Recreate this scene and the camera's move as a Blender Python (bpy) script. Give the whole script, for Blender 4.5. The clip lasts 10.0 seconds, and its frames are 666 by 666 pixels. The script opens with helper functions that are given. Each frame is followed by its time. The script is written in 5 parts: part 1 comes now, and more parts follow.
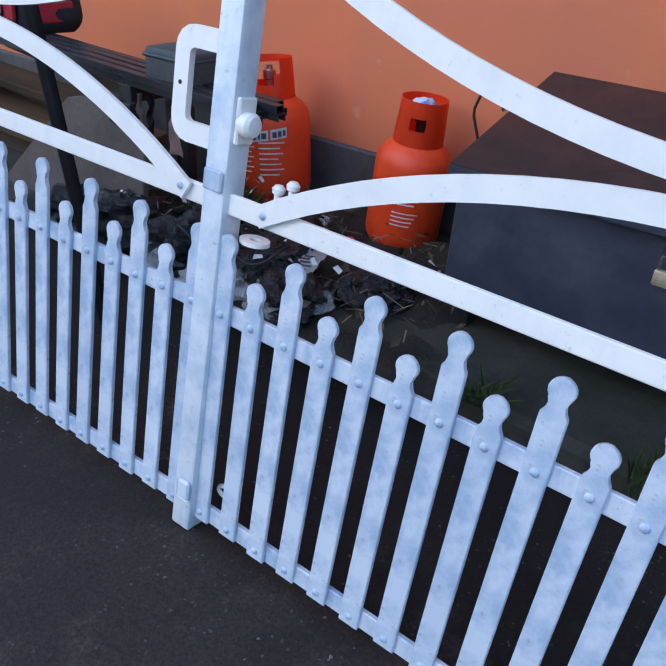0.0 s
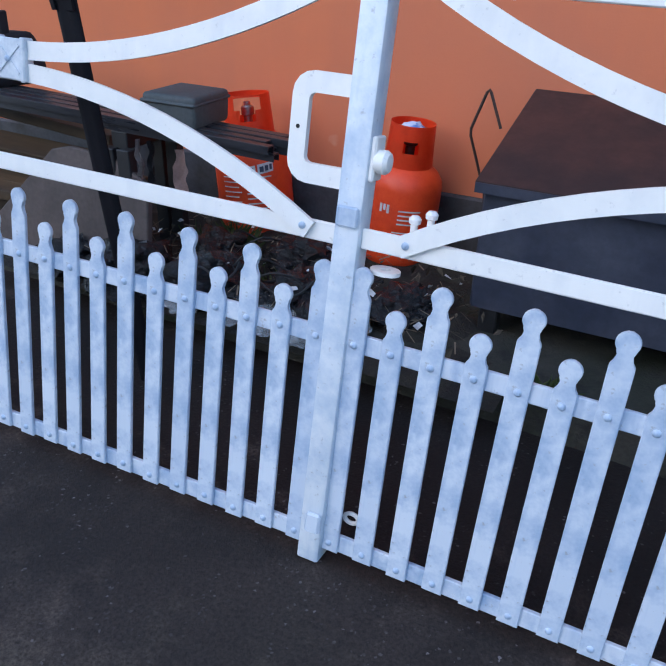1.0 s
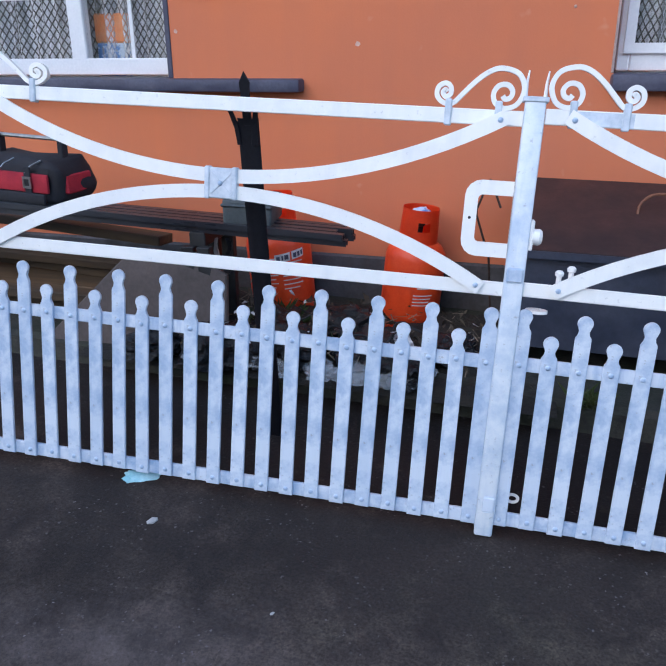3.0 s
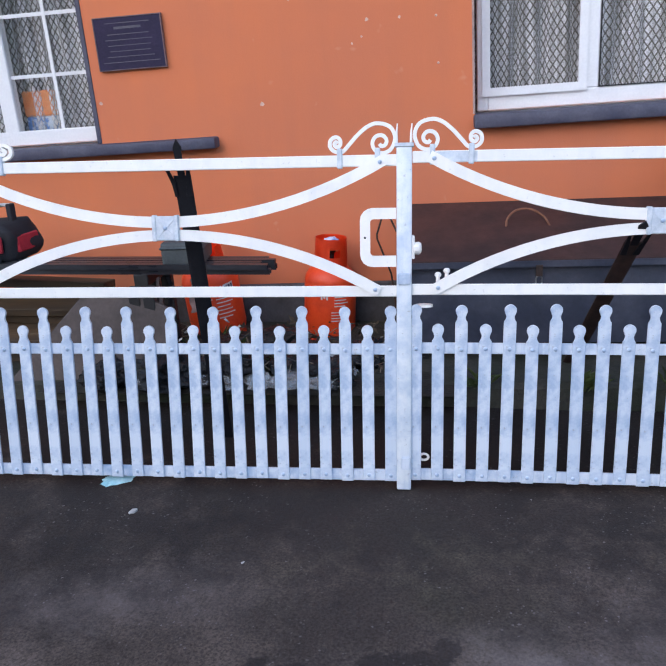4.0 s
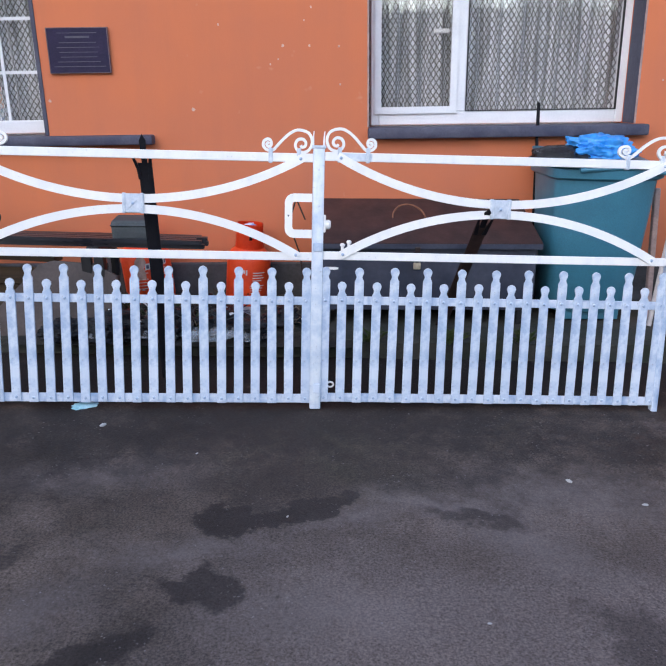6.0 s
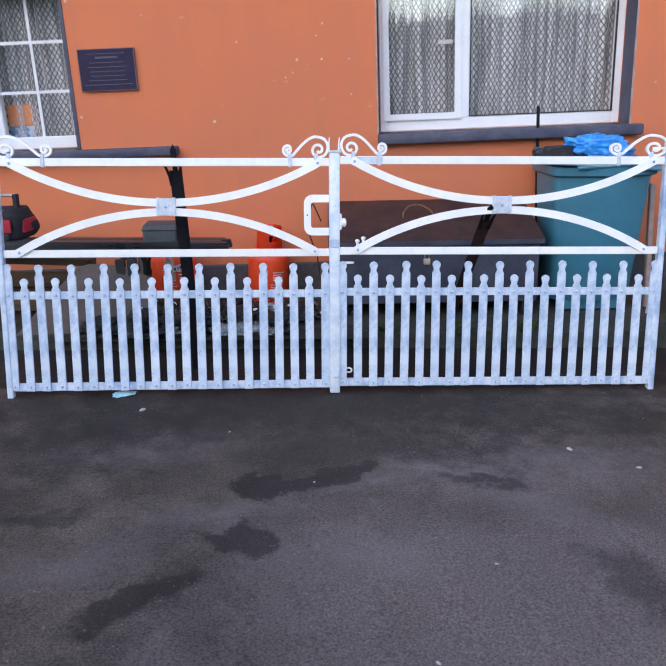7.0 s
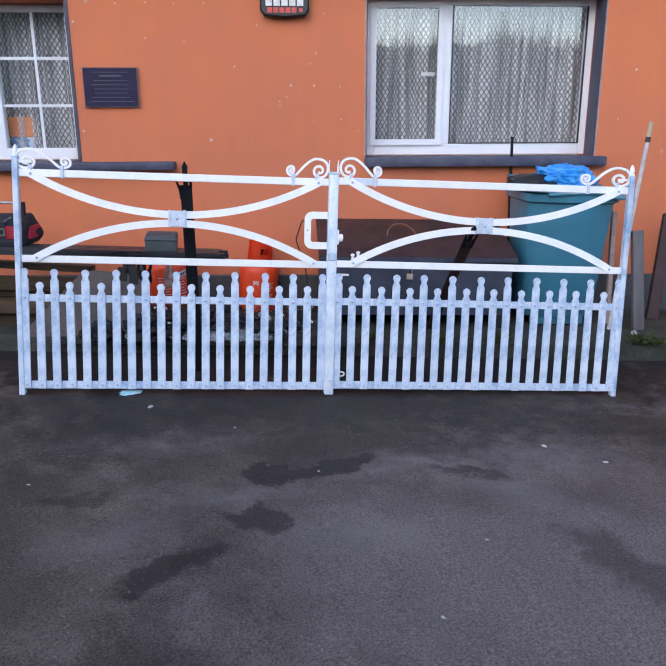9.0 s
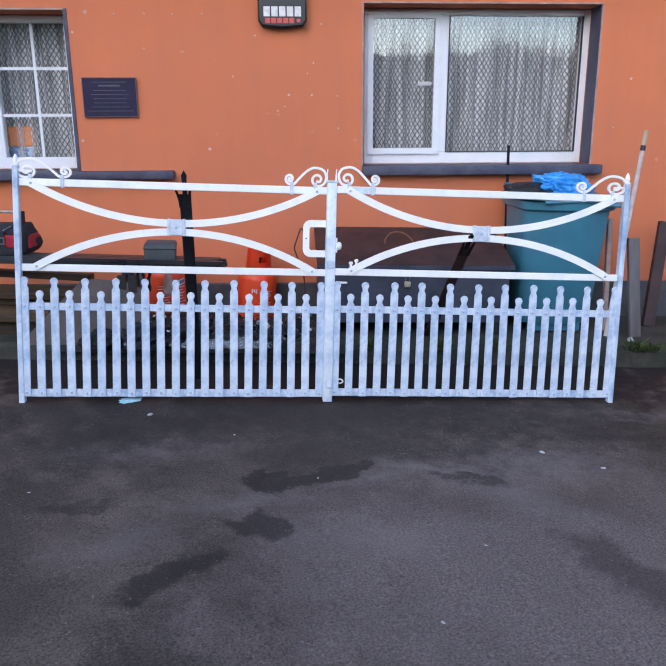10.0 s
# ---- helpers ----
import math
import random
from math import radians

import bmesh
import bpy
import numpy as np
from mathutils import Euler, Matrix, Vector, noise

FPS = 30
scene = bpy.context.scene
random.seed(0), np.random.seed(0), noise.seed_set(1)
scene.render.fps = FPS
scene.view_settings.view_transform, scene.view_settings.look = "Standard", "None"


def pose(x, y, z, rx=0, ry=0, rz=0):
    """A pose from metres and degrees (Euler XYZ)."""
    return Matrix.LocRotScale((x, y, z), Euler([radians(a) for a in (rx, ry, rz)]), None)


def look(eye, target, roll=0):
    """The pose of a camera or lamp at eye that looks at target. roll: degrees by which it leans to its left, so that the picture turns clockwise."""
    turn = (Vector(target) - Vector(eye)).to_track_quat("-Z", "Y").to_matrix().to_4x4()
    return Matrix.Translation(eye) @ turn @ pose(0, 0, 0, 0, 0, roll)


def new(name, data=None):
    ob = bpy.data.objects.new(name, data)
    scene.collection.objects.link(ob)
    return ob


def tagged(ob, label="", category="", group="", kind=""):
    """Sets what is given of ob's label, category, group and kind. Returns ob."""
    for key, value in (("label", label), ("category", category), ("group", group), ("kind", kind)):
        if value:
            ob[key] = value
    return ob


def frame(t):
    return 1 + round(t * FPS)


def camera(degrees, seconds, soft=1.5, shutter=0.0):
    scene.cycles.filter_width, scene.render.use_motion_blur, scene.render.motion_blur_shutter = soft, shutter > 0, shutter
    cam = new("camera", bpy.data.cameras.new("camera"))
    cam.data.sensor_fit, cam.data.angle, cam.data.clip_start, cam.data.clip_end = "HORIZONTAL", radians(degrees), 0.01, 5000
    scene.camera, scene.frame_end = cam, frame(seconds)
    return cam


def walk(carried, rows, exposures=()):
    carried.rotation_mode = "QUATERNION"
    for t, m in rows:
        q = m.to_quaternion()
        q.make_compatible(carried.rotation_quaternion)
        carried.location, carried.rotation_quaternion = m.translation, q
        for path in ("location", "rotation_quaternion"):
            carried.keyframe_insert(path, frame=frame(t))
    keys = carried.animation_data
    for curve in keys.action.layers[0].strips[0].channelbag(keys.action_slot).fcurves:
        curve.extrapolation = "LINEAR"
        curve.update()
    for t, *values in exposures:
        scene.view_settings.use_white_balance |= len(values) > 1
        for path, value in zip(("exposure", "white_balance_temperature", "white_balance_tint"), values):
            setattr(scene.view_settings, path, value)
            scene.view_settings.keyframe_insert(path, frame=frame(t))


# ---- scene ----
cam = camera(48.9, 10.0)
PATH = [
    (0, (0.929, -0.784, 1.175), (-0.107, 0.616, 0.193), 3.5),
    (0.5, (0.787, -0.966, 1.211), (-0.021, 0.584, 0.239), 5.6),
    (1, (0.572, -1.07, 1.191), (-0.237, 0.512, 0.272), 1.0),
    (1.2, (0.491, -1.116, 1.206), (-0.294, 0.483, 0.297), 2.1),
    (1.5, (0.415, -1.278, 1.237), (-0.281, 0.4, 0.4), 3.5),
    (2, (0.319, -1.538, 1.284), (-0.162, 0.152, 0.328), 4.0),
    (2.5, (0.1, -1.625, 1.231), (-0.371, 0.106, 0.346), 1.4),
    (3, (0.007, -1.845, 1.331), (-0.459, -0.039, 0.608), -0.5),
    (4.5, (0.141, -2.632, 1.414), (0.003, -0.74, 0.783), -4.2),
    (5, (0.04, -2.891, 1.436), (0.057, -1.019, 0.731), -0.9),
    (6.3, (0.015, -3.337, 1.432), (0.05, -1.432, 0.826), -0.8),
    (6.5, (-0.016, -3.413, 1.453), (0.092, -1.517, 0.824), -0.9),
    (7, (-0.003, -3.55, 1.428), (-0.011, -1.64, 0.834), -2.4),
    (7.5, (-0.073, -3.703, 1.448), (0.01, -1.786, 0.881), -1.9),
    (8, (-0.18, -3.821, 1.468), (-0.132, -1.895, 0.931), -1.1),
    (8.5, (-0.215, -3.855, 1.475), (-0.135, -1.932, 0.93), -0.7),
    (9, (-0.216, -3.862, 1.469), (-0.105, -1.942, 0.917), -0.2),
    (9.5, (-0.218, -3.874, 1.472), (-0.091, -1.949, 0.944), -0.2),
    (10, (-0.225, -3.883, 1.473), (-0.106, -1.959, 0.942), -0.3),
]
EXPOSURES = [(0.0, 1.38, 5930, 10), (2.6, 1.43, 6000, 11), (4.3, 1.60, 6680, 14), (6.5, 1.60, 6560, 14), (10.0, 1.55, 6300, 14)]
walk(cam, [(t, look(eye, target, roll)) for t, eye, target, roll in PATH], EXPOSURES)

# ---- world and light ----
world = bpy.data.worlds.new("world")
scene.world = world
world.use_nodes = True
wn = world.node_tree
sky = wn.nodes.new("ShaderNodeTexSky")
sky.sky_type = "NISHITA"
sky.sun_disc = False
sky.sun_elevation = radians(24)
sky.sun_rotation = radians(205)
sky.dust_density = 0.6
wn.links.new(sky.outputs[0], wn.nodes["Background"].inputs[0])
wn.nodes["Background"].inputs[1].default_value = 0.15
sun_data = bpy.data.lights.new("sun", "SUN")
sun_data.energy = 0.30
sun_data.angle = radians(40)
sun_data.color = (1.0, 0.96, 0.91)
sun = new("sun", sun_data)
sun.matrix_world = look((-3, -7, 7.0), (0, 0, 0))


# ---- materials ----
class Nodes:
    """A small helper round one material's node tree."""

    def __init__(self, name, color=(0.5, 0.5, 0.5), rough=0.6, metal=0.0):
        self.mat = bpy.data.materials.new(name)
        self.mat.use_nodes = True
        self.tree = self.mat.node_tree
        self.bsdf = self.tree.nodes["Principled BSDF"]
        self.bsdf.inputs["Base Color"].default_value = (*color, 1)
        self.bsdf.inputs["Roughness"].default_value = rough
        self.bsdf.inputs["Metallic"].default_value = metal
        self.coord = self.tree.nodes.new("ShaderNodeTexCoord")

    def add(self, kind, **sockets):
        n = self.tree.nodes.new(kind)
        for key, value in sockets.items():
            n.inputs[key.replace("_", " ")].default_value = value
        return n

    def link(self, a, b):
        self.tree.links.new(a, b)

    def mapped(self, scale=(1, 1, 1), space="Object"):
        m = self.add("ShaderNodeMapping")
        m.inputs["Scale"].default_value = scale
        self.link(self.coord.outputs[space], m.inputs["Vector"])
        return m.outputs[0]

    def noise(self, scale, detail=4.0, rough=0.55, stretch=(1, 1, 1), space="Object", distort=0.0):
        n = self.add("ShaderNodeTexNoise", Scale=scale, Detail=detail, Roughness=rough, Distortion=distort)
        self.link(self.mapped(stretch, space), n.inputs["Vector"])
        return n.outputs["Fac"]

    def ramp(self, fac, stops):
        r = self.add("ShaderNodeValToRGB")
        e = r.color_ramp.elements
        while len(e) < len(stops):
            e.new(0.5)
        for k, (p, c) in zip(e, stops):
            k.position = p
            k.color = (*c, 1) if len(c) == 3 else c
        self.link(fac, r.inputs[0])
        return r.outputs[0]

    def grey(self, fac, lo, hi, a=0.0, b=1.0):
        m = self.add("ShaderNodeMapRange")
        for key, value in zip(("From Min", "From Max", "To Min", "To Max"), (lo, hi, a, b)):
            m.inputs[key].default_value = value
        self.link(fac, m.inputs[0])
        return m.outputs[0]

    def mix(self, fac, a, b, mode="MIX"):
        m = self.add("ShaderNodeMix")
        m.data_type, m.blend_type = "RGBA", mode
        for value, sock in ((fac, m.inputs[0]), (a, m.inputs[6]), (b, m.inputs[7])):
            if hasattr(value, "is_linked"):
                self.link(value, sock)
            elif isinstance(value, tuple):
                sock.default_value = (*value, 1)
            else:
                sock.default_value = value
        return m.outputs[2]

    def math(self, op, a, b=0.0):
        m = self.add("ShaderNodeMath")
        m.operation = op
        for value, sock in ((a, m.inputs[0]), (b, m.inputs[1])):
            if hasattr(value, "is_linked"):
                self.link(value, sock)
            else:
                sock.default_value = value
        return m.outputs[0]

    def color(self, sock):
        self.link(sock, self.bsdf.inputs["Base Color"])

    def rough(self, sock):
        self.link(sock, self.bsdf.inputs["Roughness"])

    def bump(self, sock, strength=0.3, dist=0.01):
        b = self.add("ShaderNodeBump", Strength=strength, Distance=dist)
        self.link(sock, b.inputs["Height"])
        self.link(b.outputs[0], self.bsdf.inputs["Normal"])


def worn(name, base, second, grain=60.0, blotch=6.0, rough=(0.4, 0.7), metal=0.0, bump=0.15, dist=0.003, stretch=(1, 1, 1), lo=0.4, hi=0.65):
    """A surface with blotches of a second colour, fine grain in tone, and relief."""
    n = Nodes(name, base, rough[0], metal)
    big = n.noise(blotch, 5, 0.6, stretch)
    fine = n.noise(grain, 4, 0.6, stretch)
    c = n.mix(n.grey(big, lo, hi), base, second)
    c = n.mix(0.35, c, n.ramp(fine, [(0.3, (0.35, 0.35, 0.35)), (0.7, (0.75, 0.75, 0.75))]), "OVERLAY")
    n.color(c)
    n.rough(n.grey(big, 0.3, 0.7, rough[0], rough[1]))
    n.bump(fine, bump, dist)
    return n.mat


def gate_paint(name, base, thin, amount):
    n = Nodes(name, base, 0.45)
    big = n.noise(9, 5, 0.65)
    fine = n.noise(70, 4, 0.6)
    brush = n.noise(16, 4, 0.6, (1, 1, 0.15))
    info = n.add("ShaderNodeObjectInfo")
    c = n.mix(n.math("MULTIPLY", n.grey(big, 0.45, 0.68), amount), base, thin)
    c = n.mix(n.grey(brush, 0.50, 0.75, 0.0, amount), c, thin)
    c = n.mix(n.grey(info.outputs["Random"], 0.0, 1.0, 0.0, 0.25), c, thin)
    c = n.mix(n.grey(fine, 0.64, 0.73, 0.0, 0.65 * amount), c, (0.30, 0.29, 0.30))
    n.color(c)
    n.rough(n.grey(brush, 0.3, 0.7, 0.32, 0.6))
    n.bump(n.math("ADD", n.math("MULTIPLY", fine, 0.5), brush), 0.35, 0.003)
    return n.mat


def bare_primer():
    return worn("grey_primer", (0.50, 0.56, 0.63), (0.68, 0.72, 0.78), 60, 25, (0.4, 0.65), 0.0, 0.3)


def wall_paint():
    n = Nodes("orange_masonry_paint", (0.6, 0.2, 0.1), 0.85)
    big = n.noise(0.9, 5, 0.6)
    streak = n.noise(3.0, 5, 0.6, (1.4, 1, 0.12))
    fine = n.noise(120, 5, 0.65)
    spots = n.noise(9.0, 2, 0.5)
    c = n.mix(n.grey(big, 0.35, 0.68), (0.66, 0.185, 0.074), (0.58, 0.172, 0.082))
    c = n.mix(n.grey(streak, 0.45, 0.75, 0.0, 0.35), c, (0.48, 0.155, 0.085))
    c = n.mix(n.grey(spots, 0.72, 0.80, 0.0, 0.5), c, (0.66, 0.34, 0.22))
    n.color(c)
    n.bump(n.math("ADD", fine, n.noise(25, 4)), 0.25, 0.004)
    return n.mat


def asphalt():
    n = Nodes("wet_worn_asphalt", (0.05, 0.05, 0.052), 0.8)
    big = n.noise(0.55, 5, 0.6)
    mid = n.noise(2.6, 6, 0.65)
    fine = n.noise(120, 6, 0.72)
    stones = n.add("ShaderNodeTexVoronoi", Scale=190.0)
    n.link(n.mapped(), stones.inputs["Vector"])
    c = n.mix(n.grey(big, 0.38, 0.62), (0.043, 0.033, 0.027), (0.075, 0.056, 0.046))
    c = n.mix(n.grey(n.noise(1.3, 6, 0.62), 0.44, 0.62, 0.0, 0.75), c, (0.122, 0.090, 0.073))
    c = n.mix(n.grey(mid, 0.50, 0.70, 0.0, 0.6), c, (0.136, 0.103, 0.088))
    c = n.mix(n.grey(n.noise(0.8, 4, 0.6), 0.56, 0.68, 0.0, 0.45), c, (0.052, 0.050, 0.030))
    dust = n.add("ShaderNodeMapping")
    dust.vector_type = "TEXTURE"
    dust.inputs["Location"].default_value = (0.65, -1.75, 0)
    dust.inputs["Scale"].default_value = (1.35, 0.95, 100)
    n.link(n.coord.outputs["Object"], dust.inputs["Vector"])
    far = n.add("ShaderNodeVectorMath")
    far.operation = "LENGTH"
    n.link(dust.outputs[0], far.inputs[0])
    edge = n.math("ADD", far.outputs["Value"], n.math("MULTIPLY", n.noise(2.2, 6, 0.66), 1.6))
    c = n.mix(n.grey(edge, 1.9, 1.2, 0.0, 0.75), c, (0.152, 0.118, 0.108))
    c = n.mix(0.65, c, n.ramp(fine, [(0.34, (0.06, 0.06, 0.06)), (0.66, (0.97, 0.97, 0.97))]), "OVERLAY")
    # damp stains and painted shade, each an ellipse with a ragged rim: place, half axes, turn, depth of tone, softness
    wob = n.noise(6.5, 6, 0.70)
    bend = n.add("ShaderNodeTexNoise", Scale=3.2, Detail=5.0, Roughness=0.62)
    n.link(n.coord.outputs["Object"], bend.inputs["Vector"])
    centred = n.add("ShaderNodeVectorMath")
    centred.operation = "SUBTRACT"
    centred.inputs[1].default_value = (0.5, 0.5, 0.5)
    n.link(bend.outputs["Color"], centred.inputs[0])
    warp = n.add("ShaderNodeVectorMath")
    warp.operation = "MULTIPLY_ADD"
    warp.inputs[1].default_value = (0.42, 0.42, 0.0)
    n.link(centred.outputs[0], warp.inputs[0])
    n.link(n.coord.outputs["Object"], warp.inputs[2])
    pale = None
    grit = n.noise(38, 6, 0.82)
    for x, y, a, b, turn, deep in ((0.48, -0.863, 0.36, 0.12, -8, 0.60), (0.71, -1.103, 0.28, 0.11, -35, 0.5), (0.139, -0.933, 0.18, 0.09, 10, 0.5), (-0.858, -0.666, 0.42, 0.15, 4, 0.42),
                                   (-0.467, -1.158, 0.30, 0.09, 5, 0.42), (-0.869, -1.461, 0.30, 0.12, 30, 0.4), (0.035, -1.442, 0.35, 0.16, 0, 0.45), (1.921, -0.178, 0.35, 0.12, 0, 0.8), (1.244, -1.961, 0.2, 0.3, 20, 0.5), (0.95, -0.75, 0.45, 0.24, -10, 0.55)):
        m = n.add("ShaderNodeMapping")
        m.vector_type = "TEXTURE"
        m.inputs["Location"].default_value = (x, y, 0)
        m.inputs["Rotation"].default_value = (0, 0, radians(turn))
        m.inputs["Scale"].default_value = (a, b, 100)
        n.link(warp.outputs[0], m.inputs["Vector"])
        ln = n.add("ShaderNodeVectorMath")
        ln.operation = "LENGTH"
        n.link(m.outputs[0], ln.inputs[0])
        d = n.math("ADD", ln.outputs["Value"], n.math("MULTIPLY", grit, 3.2))
        e = n.grey(d, 3.0, 1.5, 0.0, deep)
        pale = e if pale is None else n.math("MAXIMUM", pale, e)
    c = n.mix(pale, c, (0.200, 0.163, 0.155))
    # small ellipses are damp; the two widest also paint shade behind the gate
    damp_shade = None
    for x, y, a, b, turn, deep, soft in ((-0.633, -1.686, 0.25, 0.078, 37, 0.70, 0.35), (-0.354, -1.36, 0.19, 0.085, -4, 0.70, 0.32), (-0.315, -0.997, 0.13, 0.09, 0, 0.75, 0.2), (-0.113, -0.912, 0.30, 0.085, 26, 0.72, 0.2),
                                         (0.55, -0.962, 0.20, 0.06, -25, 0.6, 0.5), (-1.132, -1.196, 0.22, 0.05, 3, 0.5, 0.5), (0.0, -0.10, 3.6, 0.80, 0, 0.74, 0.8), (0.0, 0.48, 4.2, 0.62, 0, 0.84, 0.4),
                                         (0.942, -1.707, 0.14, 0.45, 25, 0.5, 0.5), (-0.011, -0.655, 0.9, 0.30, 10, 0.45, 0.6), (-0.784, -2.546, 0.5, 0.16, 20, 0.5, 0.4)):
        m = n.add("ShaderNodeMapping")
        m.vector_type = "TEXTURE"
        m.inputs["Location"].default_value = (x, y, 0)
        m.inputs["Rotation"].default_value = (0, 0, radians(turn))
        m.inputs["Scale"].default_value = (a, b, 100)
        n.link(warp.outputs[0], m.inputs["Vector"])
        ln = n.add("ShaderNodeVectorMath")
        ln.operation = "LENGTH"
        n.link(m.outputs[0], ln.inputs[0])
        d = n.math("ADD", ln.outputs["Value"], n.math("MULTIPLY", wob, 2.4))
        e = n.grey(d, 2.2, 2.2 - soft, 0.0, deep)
        damp_shade = e if damp_shade is None else n.math("MAXIMUM", damp_shade, e)
    c = n.mix(damp_shade, c, (0.016, 0.0130, 0.0125))
    speck = n.grey(stones.outputs["Color"], 0.86, 0.96, 0.0, 0.65)
    c = n.mix(n.math("MULTIPLY", speck, n.grey(n.noise(4.0, 4, 0.7), 0.46, 0.62, 0.03, 1.0)), c, (0.27, 0.235, 0.235))
    n.color(c)
    r = n.grey(mid, 0.3, 0.7, 0.62, 0.85)
    n.rough(n.math("SUBTRACT", r, n.math("MULTIPLY", damp_shade, 0.18)))
    n.bump(n.math("ADD", n.math("MULTIPLY", stones.outputs["Distance"], 0.25), fine), 0.40, 0.005)
    n.bsdf.inputs["Specular IOR Level"].default_value = 0.16
    return n.mat


def mossy_concrete():
    n = Nodes("mossy_concrete", (0.1, 0.1, 0.08), 0.85)
    big = n.noise(2.2, 6, 0.65)
    mid = n.noise(11, 6, 0.65)
    fine = n.noise(90, 4, 0.6)
    c = n.mix(n.grey(big, 0.4, 0.62), (0.048, 0.043, 0.033), (0.018, 0.022, 0.010))
    c = n.mix(n.grey(mid, 0.5, 0.7), c, (0.020, 0.018, 0.015))
    c = n.mix(0.4, c, n.ramp(fine, [(0.3, (0.3, 0.3, 0.3)), (0.7, (0.75, 0.75, 0.75))]), "OVERLAY")
    n.color(c)
    n.bump(n.math("ADD", mid, fine), 0.5, 0.008)
    return n.mat


def glass():
    n = Nodes("window_glass", (1.0, 1.0, 1.0), 0.01)
    n.bsdf.inputs["Transmission Weight"].default_value = 1.0
    n.bsdf.inputs["IOR"].default_value = 1.72
    return n.mat


def lace():
    n = Nodes("white_lace", (0.8, 0.8, 0.8), 0.9)
    sep = n.add("ShaderNodeSeparateXYZ")
    n.link(n.coord.outputs["UV"], sep.inputs[0])
    lattice = None
    for sign in (1, -1):
        s = n.math("MULTIPLY", n.math("ADD", sep.outputs[0], n.math("MULTIPLY", sep.outputs[1], 0.70 * sign)), 80.0)
        line = n.math("ABSOLUTE", n.math("SINE", s))
        lattice = line if lattice is None else n.math("MINIMUM", lattice, line)
    fine = n.noise(160, 2, 0.5, (1, 1, 1), "UV")
    cover = n.math("MULTIPLY", n.grey(lattice, 0.20, 0.46), n.grey(fine, 0.30, 0.5, 0.55, 1.0))
    # upright bands in the cover paint the light and shade of folds
    fold_shade = n.noise(26, 3, 0.6, (1, 0.04, 1), "UV")
    cover = n.math("MULTIPLY", n.grey(cover, 0.0, 1.0, 0.06, 0.98), n.grey(fold_shade, 0.38, 0.60, 0.42, 0.96))
    n.color(n.ramp(n.noise(6, 3, 0.5, (1, 1, 1), "UV"), [(0.3, (0.78, 0.80, 0.86)), (0.7, (0.90, 0.92, 0.97))]))
    clear = n.add("ShaderNodeBsdfTransparent")
    mixer = n.add("ShaderNodeMixShader")
    n.link(cover, mixer.inputs[0])
    n.link(clear.outputs[0], mixer.inputs[1])
    n.link(n.bsdf.outputs[0], mixer.inputs[2])
    n.link(mixer.outputs[0], n.tree.nodes["Material Output"].inputs[0])
    return n.mat


def clear_plastic():
    n = Nodes("clear_plastic", (0.75, 0.78, 0.80), 0.18)
    n.bsdf.inputs["Alpha"].default_value = 0.28
    n.bump(n.noise(30, 4), 0.8, 0.01)
    return n.mat


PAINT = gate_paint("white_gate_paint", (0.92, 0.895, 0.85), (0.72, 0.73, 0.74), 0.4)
# blotchy white paint; the dimmer, bluer light low on the gate is in its colour
SHADED_PAINT = gate_paint("shaded_white_paint", (0.68, 0.73, 0.80), (0.24, 0.36, 0.54), 0.95)
PRIMER = bare_primer()
WALL = wall_paint()
ASPHALT = asphalt()
MOSS = mossy_concrete()
GLASS = glass()
LACE = lace()
CLEAR = clear_plastic()
POST_PAINT = gate_paint("worn_post_paint", (0.79, 0.82, 0.85), (0.40, 0.51, 0.65), 0.75)
UPVC = worn("white_upvc", (0.80, 0.80, 0.82), (0.72, 0.73, 0.75), 80, 3, (0.3, 0.45), 0, 0.05)
NAVY_TRIM = worn("navy_grey_paint", (0.046, 0.046, 0.078), (0.085, 0.085, 0.12), 70, 7, (0.5, 0.75), 0, 0.3)
PLINTH = worn("grey_plinth_paint", (0.078, 0.076, 0.082), (0.046, 0.040, 0.038), 60, 4, (0.6, 0.85), 0, 0.3)
PALE = worn("black_palisade_paint", (0.006, 0.0065, 0.010), (0.010, 0.010, 0.014), 80, 10, (0.55, 0.75), 0, 0.2)
ORANGE = worn("orange_cylinder_paint", (0.88, 0.072, 0.014), (0.74, 0.052, 0.011), 90, 8, (0.32, 0.55), 0, 0.15, lo=0.5, hi=0.75)
WHITE_PRINT = worn("white_print", (0.75, 0.73, 0.72), (0.6, 0.5, 0.48), 120, 30, (0.5, 0.7))
BLACK = worn("black_rubber", (0.010, 0.010, 0.011), (0.02, 0.02, 0.022), 70, 9, (0.45, 0.7))
RUST = worn("brown_painted_lid", (0.052, 0.023, 0.020), (0.032, 0.016, 0.015), 60, 4, (0.5, 0.75), 0, 0.3)
NAVY_STEEL = worn("navy_steel", (0.030, 0.036, 0.058), (0.055, 0.060, 0.085), 50, 5, (0.4, 0.7), 0, 0.25)
BIN = worn("teal_bin_plastic", (0.044, 0.195, 0.270), (0.034, 0.160, 0.228), 150, 3, (0.36, 0.48), 0, 0.08)
BIN.node_tree.nodes["Principled BSDF"].inputs["Specular IOR Level"].default_value = 0.8
BLUE_BAG = worn("blue_plastic_bag", (0.018, 0.235, 0.66), (0.07, 0.36, 0.78), 60, 12, (0.25, 0.4), 0, 0.5)
PALE.node_tree.nodes["Principled BSDF"].inputs["Specular IOR Level"].default_value = 0.2
